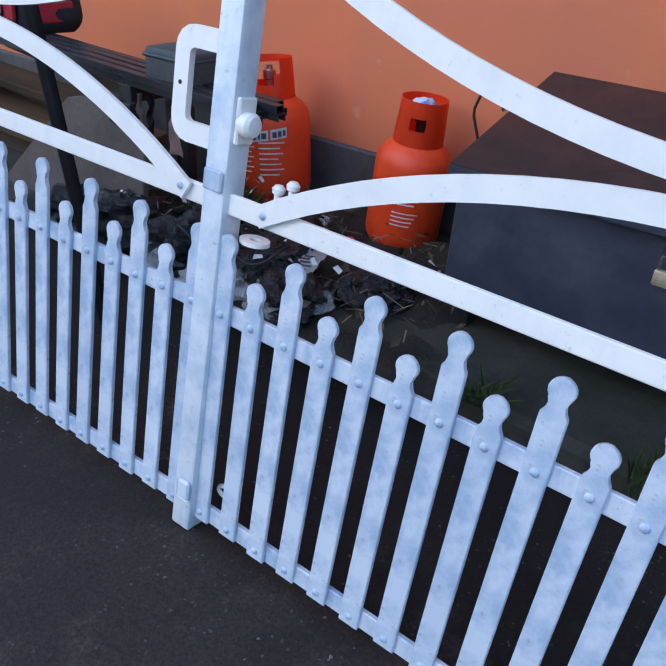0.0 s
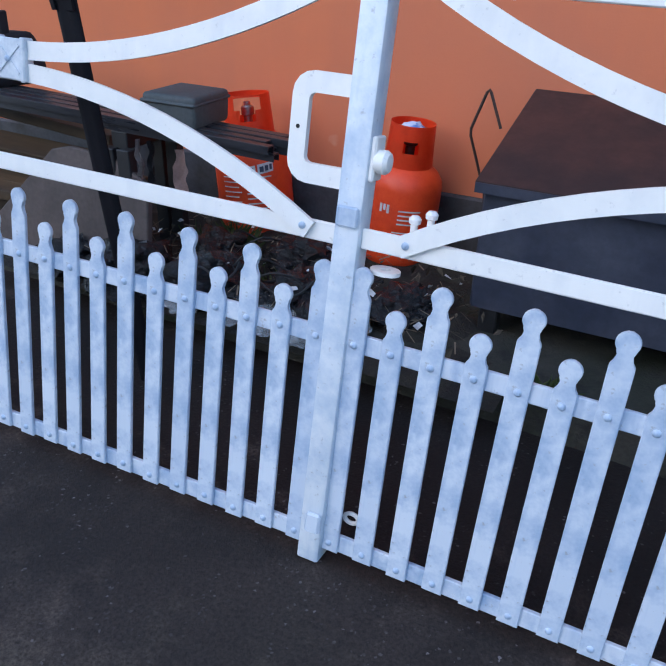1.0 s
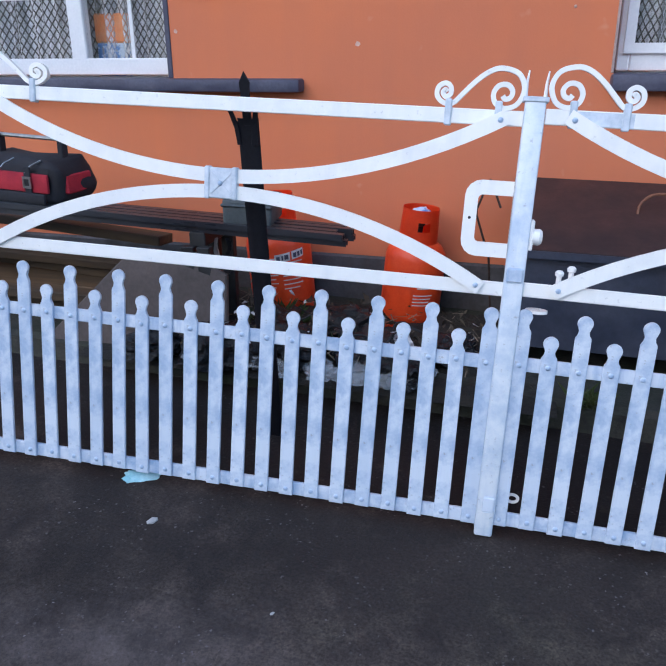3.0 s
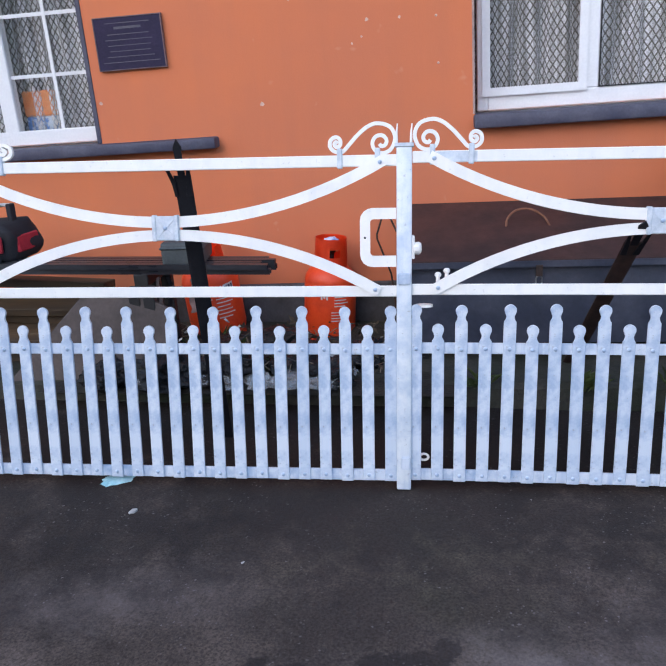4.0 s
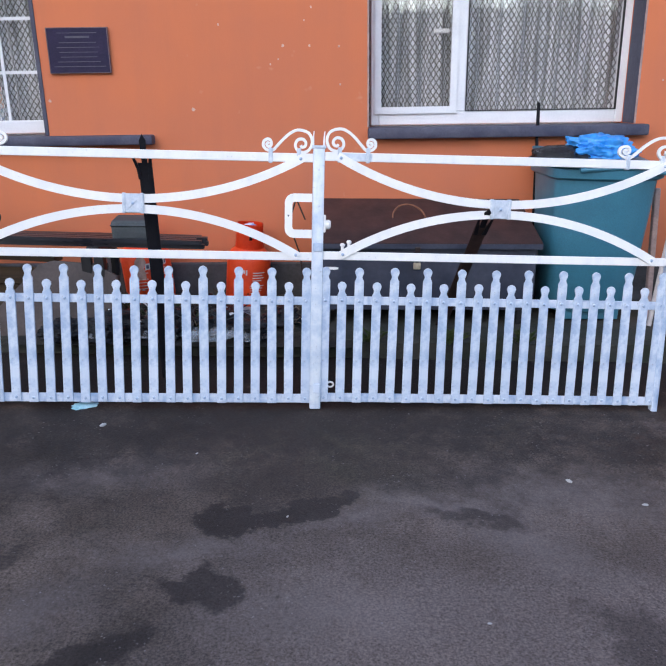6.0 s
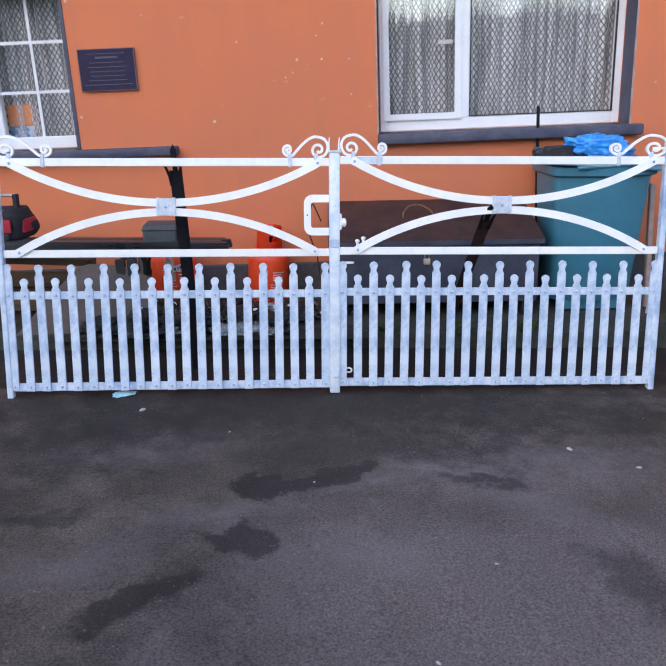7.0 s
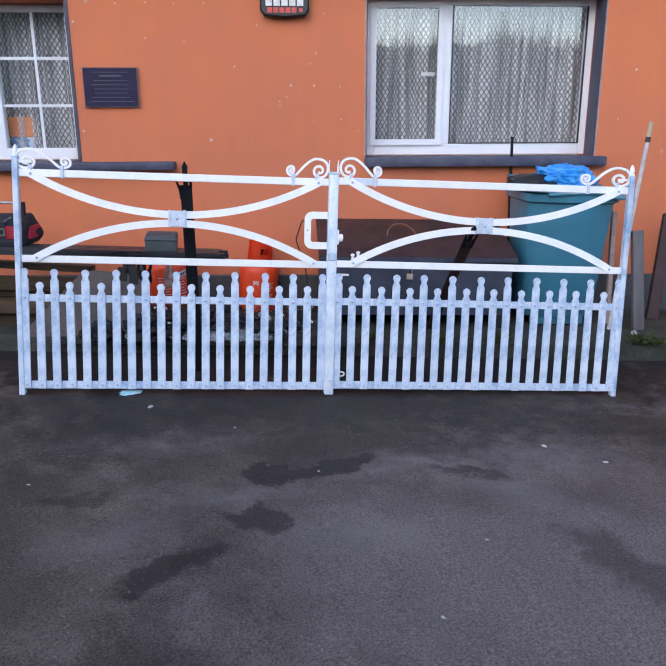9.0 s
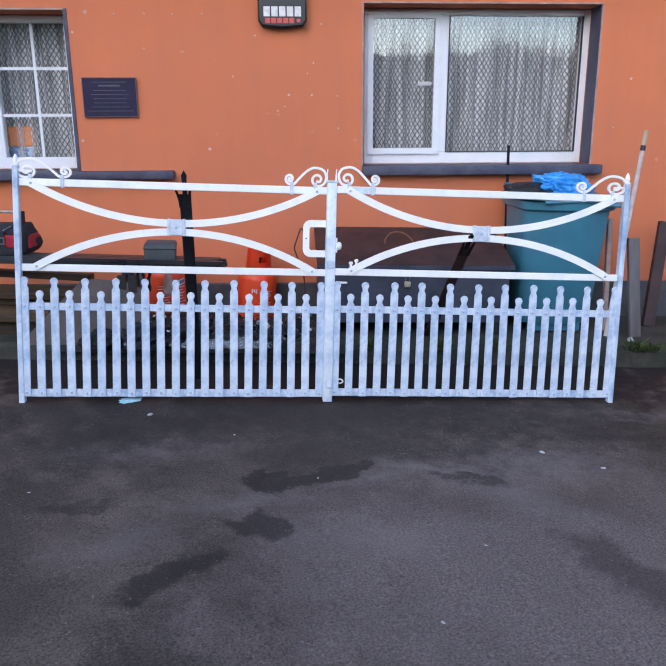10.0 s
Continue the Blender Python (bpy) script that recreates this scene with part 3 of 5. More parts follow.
    part("window_board", box(W1[0] - 0.05, W1[1] + 0.05, GLASS_Y + 0.075, GLASS_Y + 0.34, W1[2] - 0.03, W1[2] + 0.002), UPVC, w)
    tagged(part("curtain", curtain(x0, x1, z0, z1, 8), LACE), "white diamond-patterned lace curtain hanging in folds", "curtain")


build_ground()
build_wall()
build_windows()


# ---- the gate ----
def picket_mesh(top, seed):
    """A flat bar with a rounded head; top is the middle of the head."""
    w, neck, r = 0.0213, 0.0125, 0.0206
    right = [(w, 0.0205), (w, top - 0.0440), (w - 0.0008, top - 0.0395), (neck + 0.0035, top - 0.0335), (neck, top - 0.0285), (neck - 0.0012, top - 0.0215)]
    a0 = -48
    right += [(r * math.cos(radians(a)), top + r * math.sin(radians(a)) * 0.98) for a in range(a0, 90, 18)]
    outline = right + [(0, top + r)] + [(-x, z) for x, z in right[::-1]]
    b = prism(outline, -0.005, 0.005, 0.0018)
    for v in b.verts:
        v.co.x += 0.0012 * noise.noise(Vector((v.co.z * 9, seed, 0)))
    return mesh_of(b, SHADED_PAINT, "picket", 40)


def rivet_mesh(r=0.0075, h=0.006):
    prof = [(r, 0), (r * 0.95, h * 0.45), (r * 0.65, h * 0.85), (r * 0.2, h)]
    return mesh_of(lathe(prof, 10, m=pose(0, 0, 0, 90)), SHADED_PAINT, "rivet", 60)


TALL = [picket_mesh(0.6475, k) for k in range(3)]
SHORT = [picket_mesh(0.578, 10 + k) for k in range(3)]
RIVET = rivet_mesh()


def arc_points(x0, x1, z_end, z_mid, trim=0.0, n=30):
    """A shallow bow from end to end, with its belly in the middle."""
    h, s = (x1 - x0) / 2, z_end - z_mid
    r = (h * h + s * s) / (2 * abs(s))
    out = []
    for i in range(n + 1):
        x = (-h + trim) + 2 * (h - trim) * i / n
        d = r - math.sqrt(r * r - x * x)
        out.append(((x0 + x1) / 2 + x, z_mid + math.copysign(d, s)))
    return out


def scroll_line():
    """A scroll that stands on a rail at height 0, its large curl at x 0 and its small one at x -0.15."""
    small = [(-0.147, 0.033), (-0.152, 0.038), (-0.158, 0.030), (-0.150, 0.021), (-0.138, 0.028), (-0.139, 0.046), (-0.153, 0.054), (-0.170, 0.044), (-0.172, 0.022), (-0.155, 0.006)]
    rise = [(-0.130, 0.006), (-0.108, 0.028), (-0.078, 0.060), (-0.045, 0.086), (-0.012, 0.096)]
    big = [(r * math.cos(radians(a)), 0.032 + r * math.sin(radians(a))) for a, r in
           ((60, 0.060), (20, 0.050), (-30, 0.040), (-80, 0.034), (-130, 0.031), (-180, 0.029), (-230, 0.0275), (-280, 0.025), (-330, 0.021), (-380, 0.016), (-440, 0.011), (-510, 0.006))]
    line = spline([(x, z, 0) for x, z in small + rise + big], 5)
    return [(p.x, p.y) for p in line]


SCROLL = scroll_line()


def scroll(parent, x, z, mirror, wide=1.0):
    k = -wide if mirror else wide
    pts = [(x + k * px, z + 0.006 + pz) for px, pz in SCROLL]
    s = part("scroll", ribbon(pts, 0.0125, -0.007, 0.007), PAINT, parent)
    for u in (-0.140, -0.012):
        part("clip", box(x + k * u - 0.009, x + k * u + 0.009, -0.013, 0.013, z - 0.045, z + 0.022, 0.003), PRIMER, s, "bare grey metal clip")


def build_leaf(side):
    """One leaf of the gate; side -1 or 1. Each leans and turns a little by itself."""
    stand = pose(-0.001, 0.014, 0.004, -7.78, 2.43, 2.00) if side < 0 else pose(0.002, 0.011, 0.012, -6.88, 2.44, 1.00)
    leaf = thing("gate_leaf", stand, "white painted wrought-iron gate leaf leaning back, standing on asphalt", "gate", "pair of gate leaves")
    inner, outer = (-0.044, -1.664) if side < 0 else (0.002, 1.621)
    lo, hi = min(inner, outer), max(inner, outer)
    rails = (("bottom_rail", 0.019, 0.061), ("picket_rail", 0.492, 0.531), ("middle_rail", 0.700, 0.738), ("top_rail", 1.145, 1.184))
    # the two lower rails get the paint with shade in its colour
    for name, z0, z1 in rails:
        part(name, box(lo, hi, -0.006, 0.006, z0, z1, 0.002), SHADED_PAINT if z1 < 0.6 else PAINT, leaf)
    # end post with a pointed cap
    px = outer + side * 0.0145
    post_top = 1.246
    post = part("end_post", box(px - 0.015, px + 0.015, -0.020, 0.020, -0.016, post_top, 0.004), SHADED_PAINT, leaf)
    part("finial", lathe([(0.016, 0), (0.017, 0.008), (0.010, 0.014), (0.014, 0.026), (0.010, 0.045), (0.003, 0.060)], 14, m=pose(px, 0, post_top)), PAINT, post)
    # pickets
    first, step = (-0.0671, -0.0793) if side < 0 else (0.0173, 0.0796)
    for k in range(21):
        x = first + step * k
        pk = part("picket", (TALL if k % 2 == 0 else SHORT)[k % 3], None, leaf, m=pose(x, -0.0095, 0.002 * math.sin(k * 2.3), 0, 0.3 * math.sin(k * 5.1), 0))
        for z in (0.511, 0.042):
            part("rivet", RIVET, None, pk, m=Matrix.Translation((0, -0.005, z)))
    # bows and their boss
    mid = -0.853 if side < 0 else 0.811
    a, c = (-1.625, -0.078) if side < 0 else (0.050, 1.585)
    up = part("upper_bow", ribbon(arc_points(a, c, 1.172, 0.968, 0.008), 0.0385, -0.0165, -0.0075), PAINT, leaf)
    low = part("lower_bow", ribbon(arc_points(a, c, 0.702, 0.923, 0.028), 0.0385, -0.0165, -0.0075), PAINT, leaf)
    for bow, z in ((up, 1.159), (low, 0.7265)):
        for x in (a + 0.024, c - 0.024) if z > 1 else (a + 0.042, c - 0.042):
            part("rivet", RIVET, None, bow, m=Matrix.Translation((x, -0.0165, z)))
    b = box(mid - 0.046, mid + 0.046, -0.024, -0.017, 0.905, 0.990, 0.002)
    for sx in (-0.040, 0.040):
        box(mid + sx - 0.0075, mid + sx + 0.0075, -0.028, 0.002, 0.902, 0.993, 0.003, bm=b)
    boss = part("boss_plate", b, PRIMER, leaf, "square grey-primed plate clamping the two bows")
    b = bmesh.new()
    for turn in (45, -45):
        box(-0.042, 0.042, -0.0265, -0.0238, -0.003, 0.003, bm=b, m=pose(mid, 0, 0.9475, 0, turn, 0))
    part("cross_rib", b, PRIMER, boss)
    part("rivet", RIVET, None, boss, m=Matrix.Translation((mid, -0.0265, 0.9475)))
    # scrolls on the top rail
    if side < 0:
        scroll(leaf, -0.098, 1.184, False)
        scroll(leaf, -1.621, 1.184, True, 1.27)
    else:
        scroll(leaf, 0.056, 1.184, True)
        scroll(leaf, 1.567, 1.184, False, 1.27)
        part("gusset", prism([(0.070, 1.147), (0.215, 1.147), (0.215, 1.181), (0.080, 1.181)], -0.0075, -0.0062), PRIMER, leaf, "bare grey plate on the top rail")
    part("post_tie", box(px - side * 0.078 , px - side * 0.016, -0.006, 0.006, 1.217, 1.229, 0.003), PAINT, leaf)
    if side < 0:
        # meeting post, handle, latch
        mp = part("meeting_post", box(-0.046, 0.006, -0.036, 0.020, -0.004, 1.214, 0.006, segs=2), POST_PAINT, leaf)
        part("collar", box(-0.042, 0.002, -0.043, -0.0365, 0.745, 0.785, 0.004), SHADED_PAINT, mp)
        part("foot_block", box(-0.032, 0.004, -0.045, -0.0365, 0.075, 0.125, 0.006), SHADED_PAINT, mp)
        part("cap_band", box(-0.052, 0.012, -0.040, 0.024, 1.206, 1.219, 0.002), PRIMER, mp)
        for x in (-0.046, 0.003):
            part("spike", tube([(x, 0, 1.214), (x, 0, 1.254), (x + 0.003, 0, 1.284)], 0.0055, 6, taper=0.002), PAINT, mp)
        part("latch_knob", lathe([(0.015, 0), (0.016, 0.012), (0.021, 0.016), (0.022, 0.034), (0.017, 0.041), (0.008, 0.043)], 16, m=pose(-0.003, -0.012, 0.868, 0, 90, 0)), PAINT, mp)
        part("latch_plate", box(0.0055, 0.016, -0.030, 0.014, 0.832, 0.912, 0.003), PAINT, mp)

        def dee(x0, x1, z0, z1, r):
            pts = [(x1, z0), (x1, z1)]
            pts += [(x0 + r - r * math.sin(radians(q)), z1 - r + r * math.cos(radians(q))) for q in (0, 22, 45, 68, 90)]
            pts += [(x0 + r - r * math.cos(radians(q)), z0 + r - r * math.sin(radians(q))) for q in (0, 22, 45, 68, 90)]
            return pts
        h = part("handle", ring_prism(dee(-0.172, -0.047, 0.804, 1.006, 0.042), dee(-0.137, -0.0472, 0.842, 0.968, 0.012), -0.003, 0.011), PAINT, leaf)
        part("screw_hole", lathe([(0.004, 0), (0.004, 0.001)], 10, m=pose(-0.155, -0.0031, 0.905, 90)), BLACK, h)
    else:
        for x, z in ((0.092, 0.764), (0.122, 0.778)):
            part("stud", lathe([(0.007, -0.03), (0.007, 0.0), (0.011, 0.002), (0.012, 0.010), (0.007, 0.016)], 12, m=pose(x, 0.018, z - 0.004)), PAINT, leaf)
        eye = ring_prism([(0.030 * math.cos(radians(q)), 0.026 * math.sin(radians(q))) for q in range(0, 360, 24)], [(0.011 * math.cos(radians(q)), 0.010 * math.sin(radians(q))) for q in range(0, 360, 24)], -0.004, 0.004)
        part("bolt_eye", eye, PAINT, leaf, "flat ring that guides a drop bolt", m=pose(0.046, 0.026, 0.658, 90, 0, 0))
        ring = [(0.050 + 0.016 * math.cos(radians(q)), 0.020, 0.098 + 0.012 * math.sin(radians(q))) for q in range(0, 361, 30)]
        part("ring", tube(ring, 0.005, 6), PAINT, leaf)
    return leaf


build_leaf(-1)
build_leaf(1)


# ---- behind the gate ----
def build_palisade():
    """Palisade pales that prop the gate: ribbed section, with a split and splayed head."""
    def pale(m, height, label, splay=1.0, coat=PALE):
        p = thing("palisade_pale", m, label, "fence pale", "palisade pales")
        w = 0.032
        sec = [(-w, 0.0), (-w + 0.008, -0.005), (-0.012, -0.006), (0, -0.004), (0.012, -0.006), (w - 0.008, -0.005), (w, 0.0)]
        b = bmesh.new()
        rows = []
        for z in (-0.02, height * 0.5, height - 0.085):
            rows.append([b.verts.new((x, y, z)) for x, y in sec] + [b.verts.new((x, y + 0.005, z)) for x, y in sec[::-1]])
        for a, c in zip(rows, rows[1:]):
            for k in range(len(a)):
                b.faces.new((a[k], a[(k + 1) % len(a)], c[(k + 1) % len(a)], c[k]))
        b.faces.new(rows[0])
        b.faces.new(rows[-1][::-1])
        part("shaft", b, coat, p)
        z = height - 0.105
        for dx in (-1, 0, 1):
            if dx < 0 and splay:
                out = [(-0.022, z - 0.055), (-0.034, z - 0.055), (-0.038, z - 0.005), (-0.052, z + 0.036), (-0.076, z + 0.080), (-0.068, z + 0.085), (-0.042, z + 0.042), (-0.026, z + 0.002)]
            elif dx:
                out = [(dx * 0.010, z - 0.055), (dx * 0.0315, z - 0.055), (dx * 0.034, z + 0.040), (dx * (0.036 + 0.010 * splay), z + 0.082), (dx * (0.026 + 0.006 * splay), z + 0.078), (dx * 0.020, z + 0.030)]
            else:
                out = [(-0.013, z), (0.013, z), (0.012, z + 0.10), (0.016, z + 0.12), (0, z + 0.150), (-0.016, z + 0.12), (-0.014, z + 0.10)]
            part("prong", prism(out, -0.006 - 0.006 * abs(dx), 0.001 - 0.006 * abs(dx), 0.001), PALE, p)
        return p
    pale(pose(-0.788, 0.370, 0.028, 7.2, 0.5, 0), 1.212, "black steel palisade pale with a splayed three-pronged head")
    pale(pose(0.745, 1.010, 0.090, 47.6, 3.3, 0), 1.200, "rusty brown steel palisade pale propping the gate from behind", 0.0, PROP)


def cylinder(m, turn, label, cap, R=0.157):
    c = thing("gas_cylinder", m @ pose(0, 0, 0, 0, 0, turn), label, "gas cylinder", "gas cylinders by the wall")
    prof = [(R - 0.02, 0.035), (R - 0.006, 0.05), (R, 0.075), (R, 0.345), (R - 0.006, 0.372), (R - 0.025, 0.400), (R - 0.055, 0.424), (0.06, 0.440), (0.02, 0.445)]
    body = part("body", lathe(prof, 40), ORANGE, c)
    part("foot_ring", lathe([(R - 0.014, 0), (R - 0.010, 0.004), (R - 0.010, 0.048), (R - 0.020, 0.048), (R - 0.020, 0)], 36, cap=False), ORANGE, c)
    # guard collar with hand holes
    b = bmesh.new()
    n, r0, r1, z0, z1 = 48, 0.102 * R / 0.157, 0.092 * R / 0.157, 0.412, 0.578
    levels = [z0, 0.445, 0.480, 0.522, 0.548, z1 - 0.006, z1]
    grid = [[b.verts.new(((r0 + (r1 - r0) * (z - z0) / (z1 - z0)) * math.cos(2 * math.pi * k / n), (r0 + (r1 - r0) * (z - z0) / (z1 - z0)) * math.sin(2 * math.pi * k / n), z)) for k in range(n)] for z in levels]
    for i in range(len(levels) - 1):
        for k in range(n):
            a = (k * 360 / n) % 360
            hole = i == 2 and (252 <= a < 288)
            hole |= i in (2, 3) and (50 <= a < 130)
            hole |= cap == "open" and i in (3, 4) and (235 <= a < 305)
            if not hole:
                b.faces.new((grid[i][k], grid[i][(k + 1) % n], grid[i + 1][(k + 1) % n], grid[i + 1][k]))
    bmesh.ops.solidify(b, geom=b.faces[:], thickness=0.007)
    part("guard", b, ORANGE, c)
    part("valve", lathe([(0.018, 0.44), (0.018, 0.49), (0.026, 0.495), (0.026, 0.525), (0.014, 0.53), (0.014, 0.545)], 14), STEEL if cap != "label" else BLACK, c)
    if cap == "label":
        b = lump(0.050, 4, 0.25, 2.5, 3, (1, 1, 0.75), m=pose(0.0, -0.005, 0.528))
        part("valve_seal", b, BLUE_CAP, c, "blue and white plastic valve seal")
    # printed panels follow the round body

    def print_patch(a0, a1, z0, z1, mat, name, skew=0.0, rr=R + 0.0012):
        b = bmesh.new()
        cols = []
        for k in range(9):
            a = radians(a0 + (a1 - a0) * k / 8)
            dz = skew * k / 8
            cols.append([b.verts.new((rr * math.cos(a), rr * math.sin(a), z + dz)) for z in (z0, z1)])
        for a, d in zip(cols, cols[1:]):
            b.faces.new((a[0], d[0], d[1], a[1]))
        part(name, b, mat, body)
    if cap == "label":
        for k in range(4):
            z = 0.275 - 0.017 * k
            print_patch(268, 268 + 34 - (k * 7) % 12, z, z + 0.006, WHITE_PRINT, "text_bar")
        for k in range(3):
            print_patch(238 + 6 * k, 242 + 6 * k, 0.262 + 0.010 * (k % 2), 0.296, WHITE_PRINT, "logo")
        for k in range(4):
            print_patch(262, 300 - 3 * k, 0.19 - 0.016 * k, 0.195 - 0.016 * k, WHITE_PRINT, "text_bar")
    else:
        print_patch(250, 277, 0.272, 0.312, WHITE_PRINT, "logo_panel", 0.008)
        print_patch(280, 304, 0.282, 0.322, WHITE_PRINT, "logo_panel", 0.008)
        for k, (a0, a1) in enumerate(((253, 259), (262, 265), (267, 274))):
            print_patch(a0, a1, 0.281 + 0.003 * k, 0.303 + 0.003 * k, NAVY_TRIM, "logo", 0.001, R + 0.0024)
        for k, (a0, a1) in enumerate(((283, 289), (291, 296), (298, 302))):
            print_patch(a0, a1, 0.291 + 0.003 * k, 0.313 + 0.003 * k, NAVY_TRIM, "logo", 0.001, R + 0.0024)
        for k in range(8):
            print_patch(224, 256 - (k * 5) % 9, 0.292 - 0.020 * k, 0.2965 - 0.020 * k, WHITE_PRINT, "text_bar")
        for k in range(7):
            print_patch(262, 300 - (k * 7) % 11, 0.268 - 0.021 * k, 0.2735 - 0.021 * k, WHITE_PRINT, "text_bar")
    return c


def build_cylinders():
    cylinder(pose(-1.095, 1.475, 0.116, 0, -4.5, 0), 30, "orange steel gas cylinder with white print, standing by the wall", "open")
    cylinder(pose(-0.482, 1.520, 0.070, 0, 5.0, 0), 18, "orange steel gas cylinder with a blue valve seal", "label", 0.143)


def build_bunker():
    x0, x1, y0, y1, zb, zf, zk = -0.018, 1.300, 1.030, 1.600, 0.195, 0.606, 0.774
    k = thing("storage_bunker", pose(0, 0, 0, 0, 1.2, 0), "navy steel storage bunker with a brown sloping lid, padlocked", "bunker")
    outline = [(y0, zb), (y1, zb), (y1, zk - 0.02), (y0, zf - 0.012)]
    b = prism(outline, x0, x1, 0.006)
    bmesh.ops.transform(b, matrix=Matrix(((0, 1, 0, 0), (1, 0, 0, 0), (0, 0, 1, 0), (0, 0, 0, 1))), verts=b.verts)
    body = part("body", b, NAVY_STEEL, k)
    lid = [(y0 - 0.030, zf - 0.032), (y0 - 0.030, zf + 0.002), (y1 + 0.01, zk + 0.012), (y1 + 0.01, zk - 0.012), (y0 - 0.012, zf - 0.008), (y0 - 0.012, zf - 0.032)]
    b = prism(lid, x0 - 0.022, x1 + 0.022, 0.003)
    bmesh.ops.transform(b, matrix=Matrix(((0, 1, 0, 0), (1, 0, 0, 0), (0, 0, 1, 0), (0, 0, 0, 1))), verts=b.verts)
    top = part("lid", b, RUST, k, "brown painted steel lid, dull and stained")
    part("front_strip", box(x0 - 0.02, x1 + 0.02, y0 - 0.0335, y0 - 0.0305, zf - 0.032, zf - 0.002), NAVY_STEEL, top)
    for x in (x0 + 0.06, x1 - 0.06):
        for y in (y0 + 0.05, y1 - 0.05):
            part("foot", box(x - 0.03, x + 0.03, y - 0.03, y + 0.03, 0.096, zb + 0.004, 0.004), BLACK, k)
    px, pz = 0.580, 0.556
    hasp = part("hasp", box(px - 0.016, px + 0.016, y0 - 0.038, y0 - 0.034, pz - 0.025, pz + 0.03, 0.002), DARK_STEEL, k)
    lock = part("padlock", box(px - 0.021, px + 0.021, y0 - 0.040, y0 - 0.022, 0.452, 0.492, 0.004, segs=2), BRASS, k, "small brass padlock")
    ring = [(px - 0.013, y0 - 0.031, 0.492)] + [(px - 0.013 * math.cos(radians(a)), y0 - 0.031, 0.520 + 0.013 * math.sin(radians(a))) for a in range(0, 181, 20)] + [(px + 0.013, y0 - 0.031, 0.492)]
    part("shackle", tube(ring, 0.0035, 8), STEEL, lock)
    # bent rod stay at its end, a curl of wire on the lid
    q = [(-0.080, 1.43, 0.115), (-0.110, 1.41, 0.455), (-0.174, 1.395, 0.648), (-0.174, 1.392, 0.673), (-0.131, 1.39, 0.795), (-0.123, 1.39, 0.803), (-0.117, 1.39, 0.795), (-0.072, 1.39, 0.683)]
    tagged(part("bent_rod", tube(q, 0.005, 8), DARK_STEEL), "thin rusty bent steel rod standing beside the bunker", "rod")
    q = spline([(0.475, 1.33, 0.690), (0.485, 1.35, 0.732), (0.530, 1.37, 0.765), (0.600, 1.37, 0.766), (0.660, 1.35, 0.730), (0.685, 1.33, 0.686)], 8)
    tagged(part("wire_hoop", tube(q, 0.006, 8), RUSTY_WIRE), "thin curl of wire standing on the bunker lid", "wire")


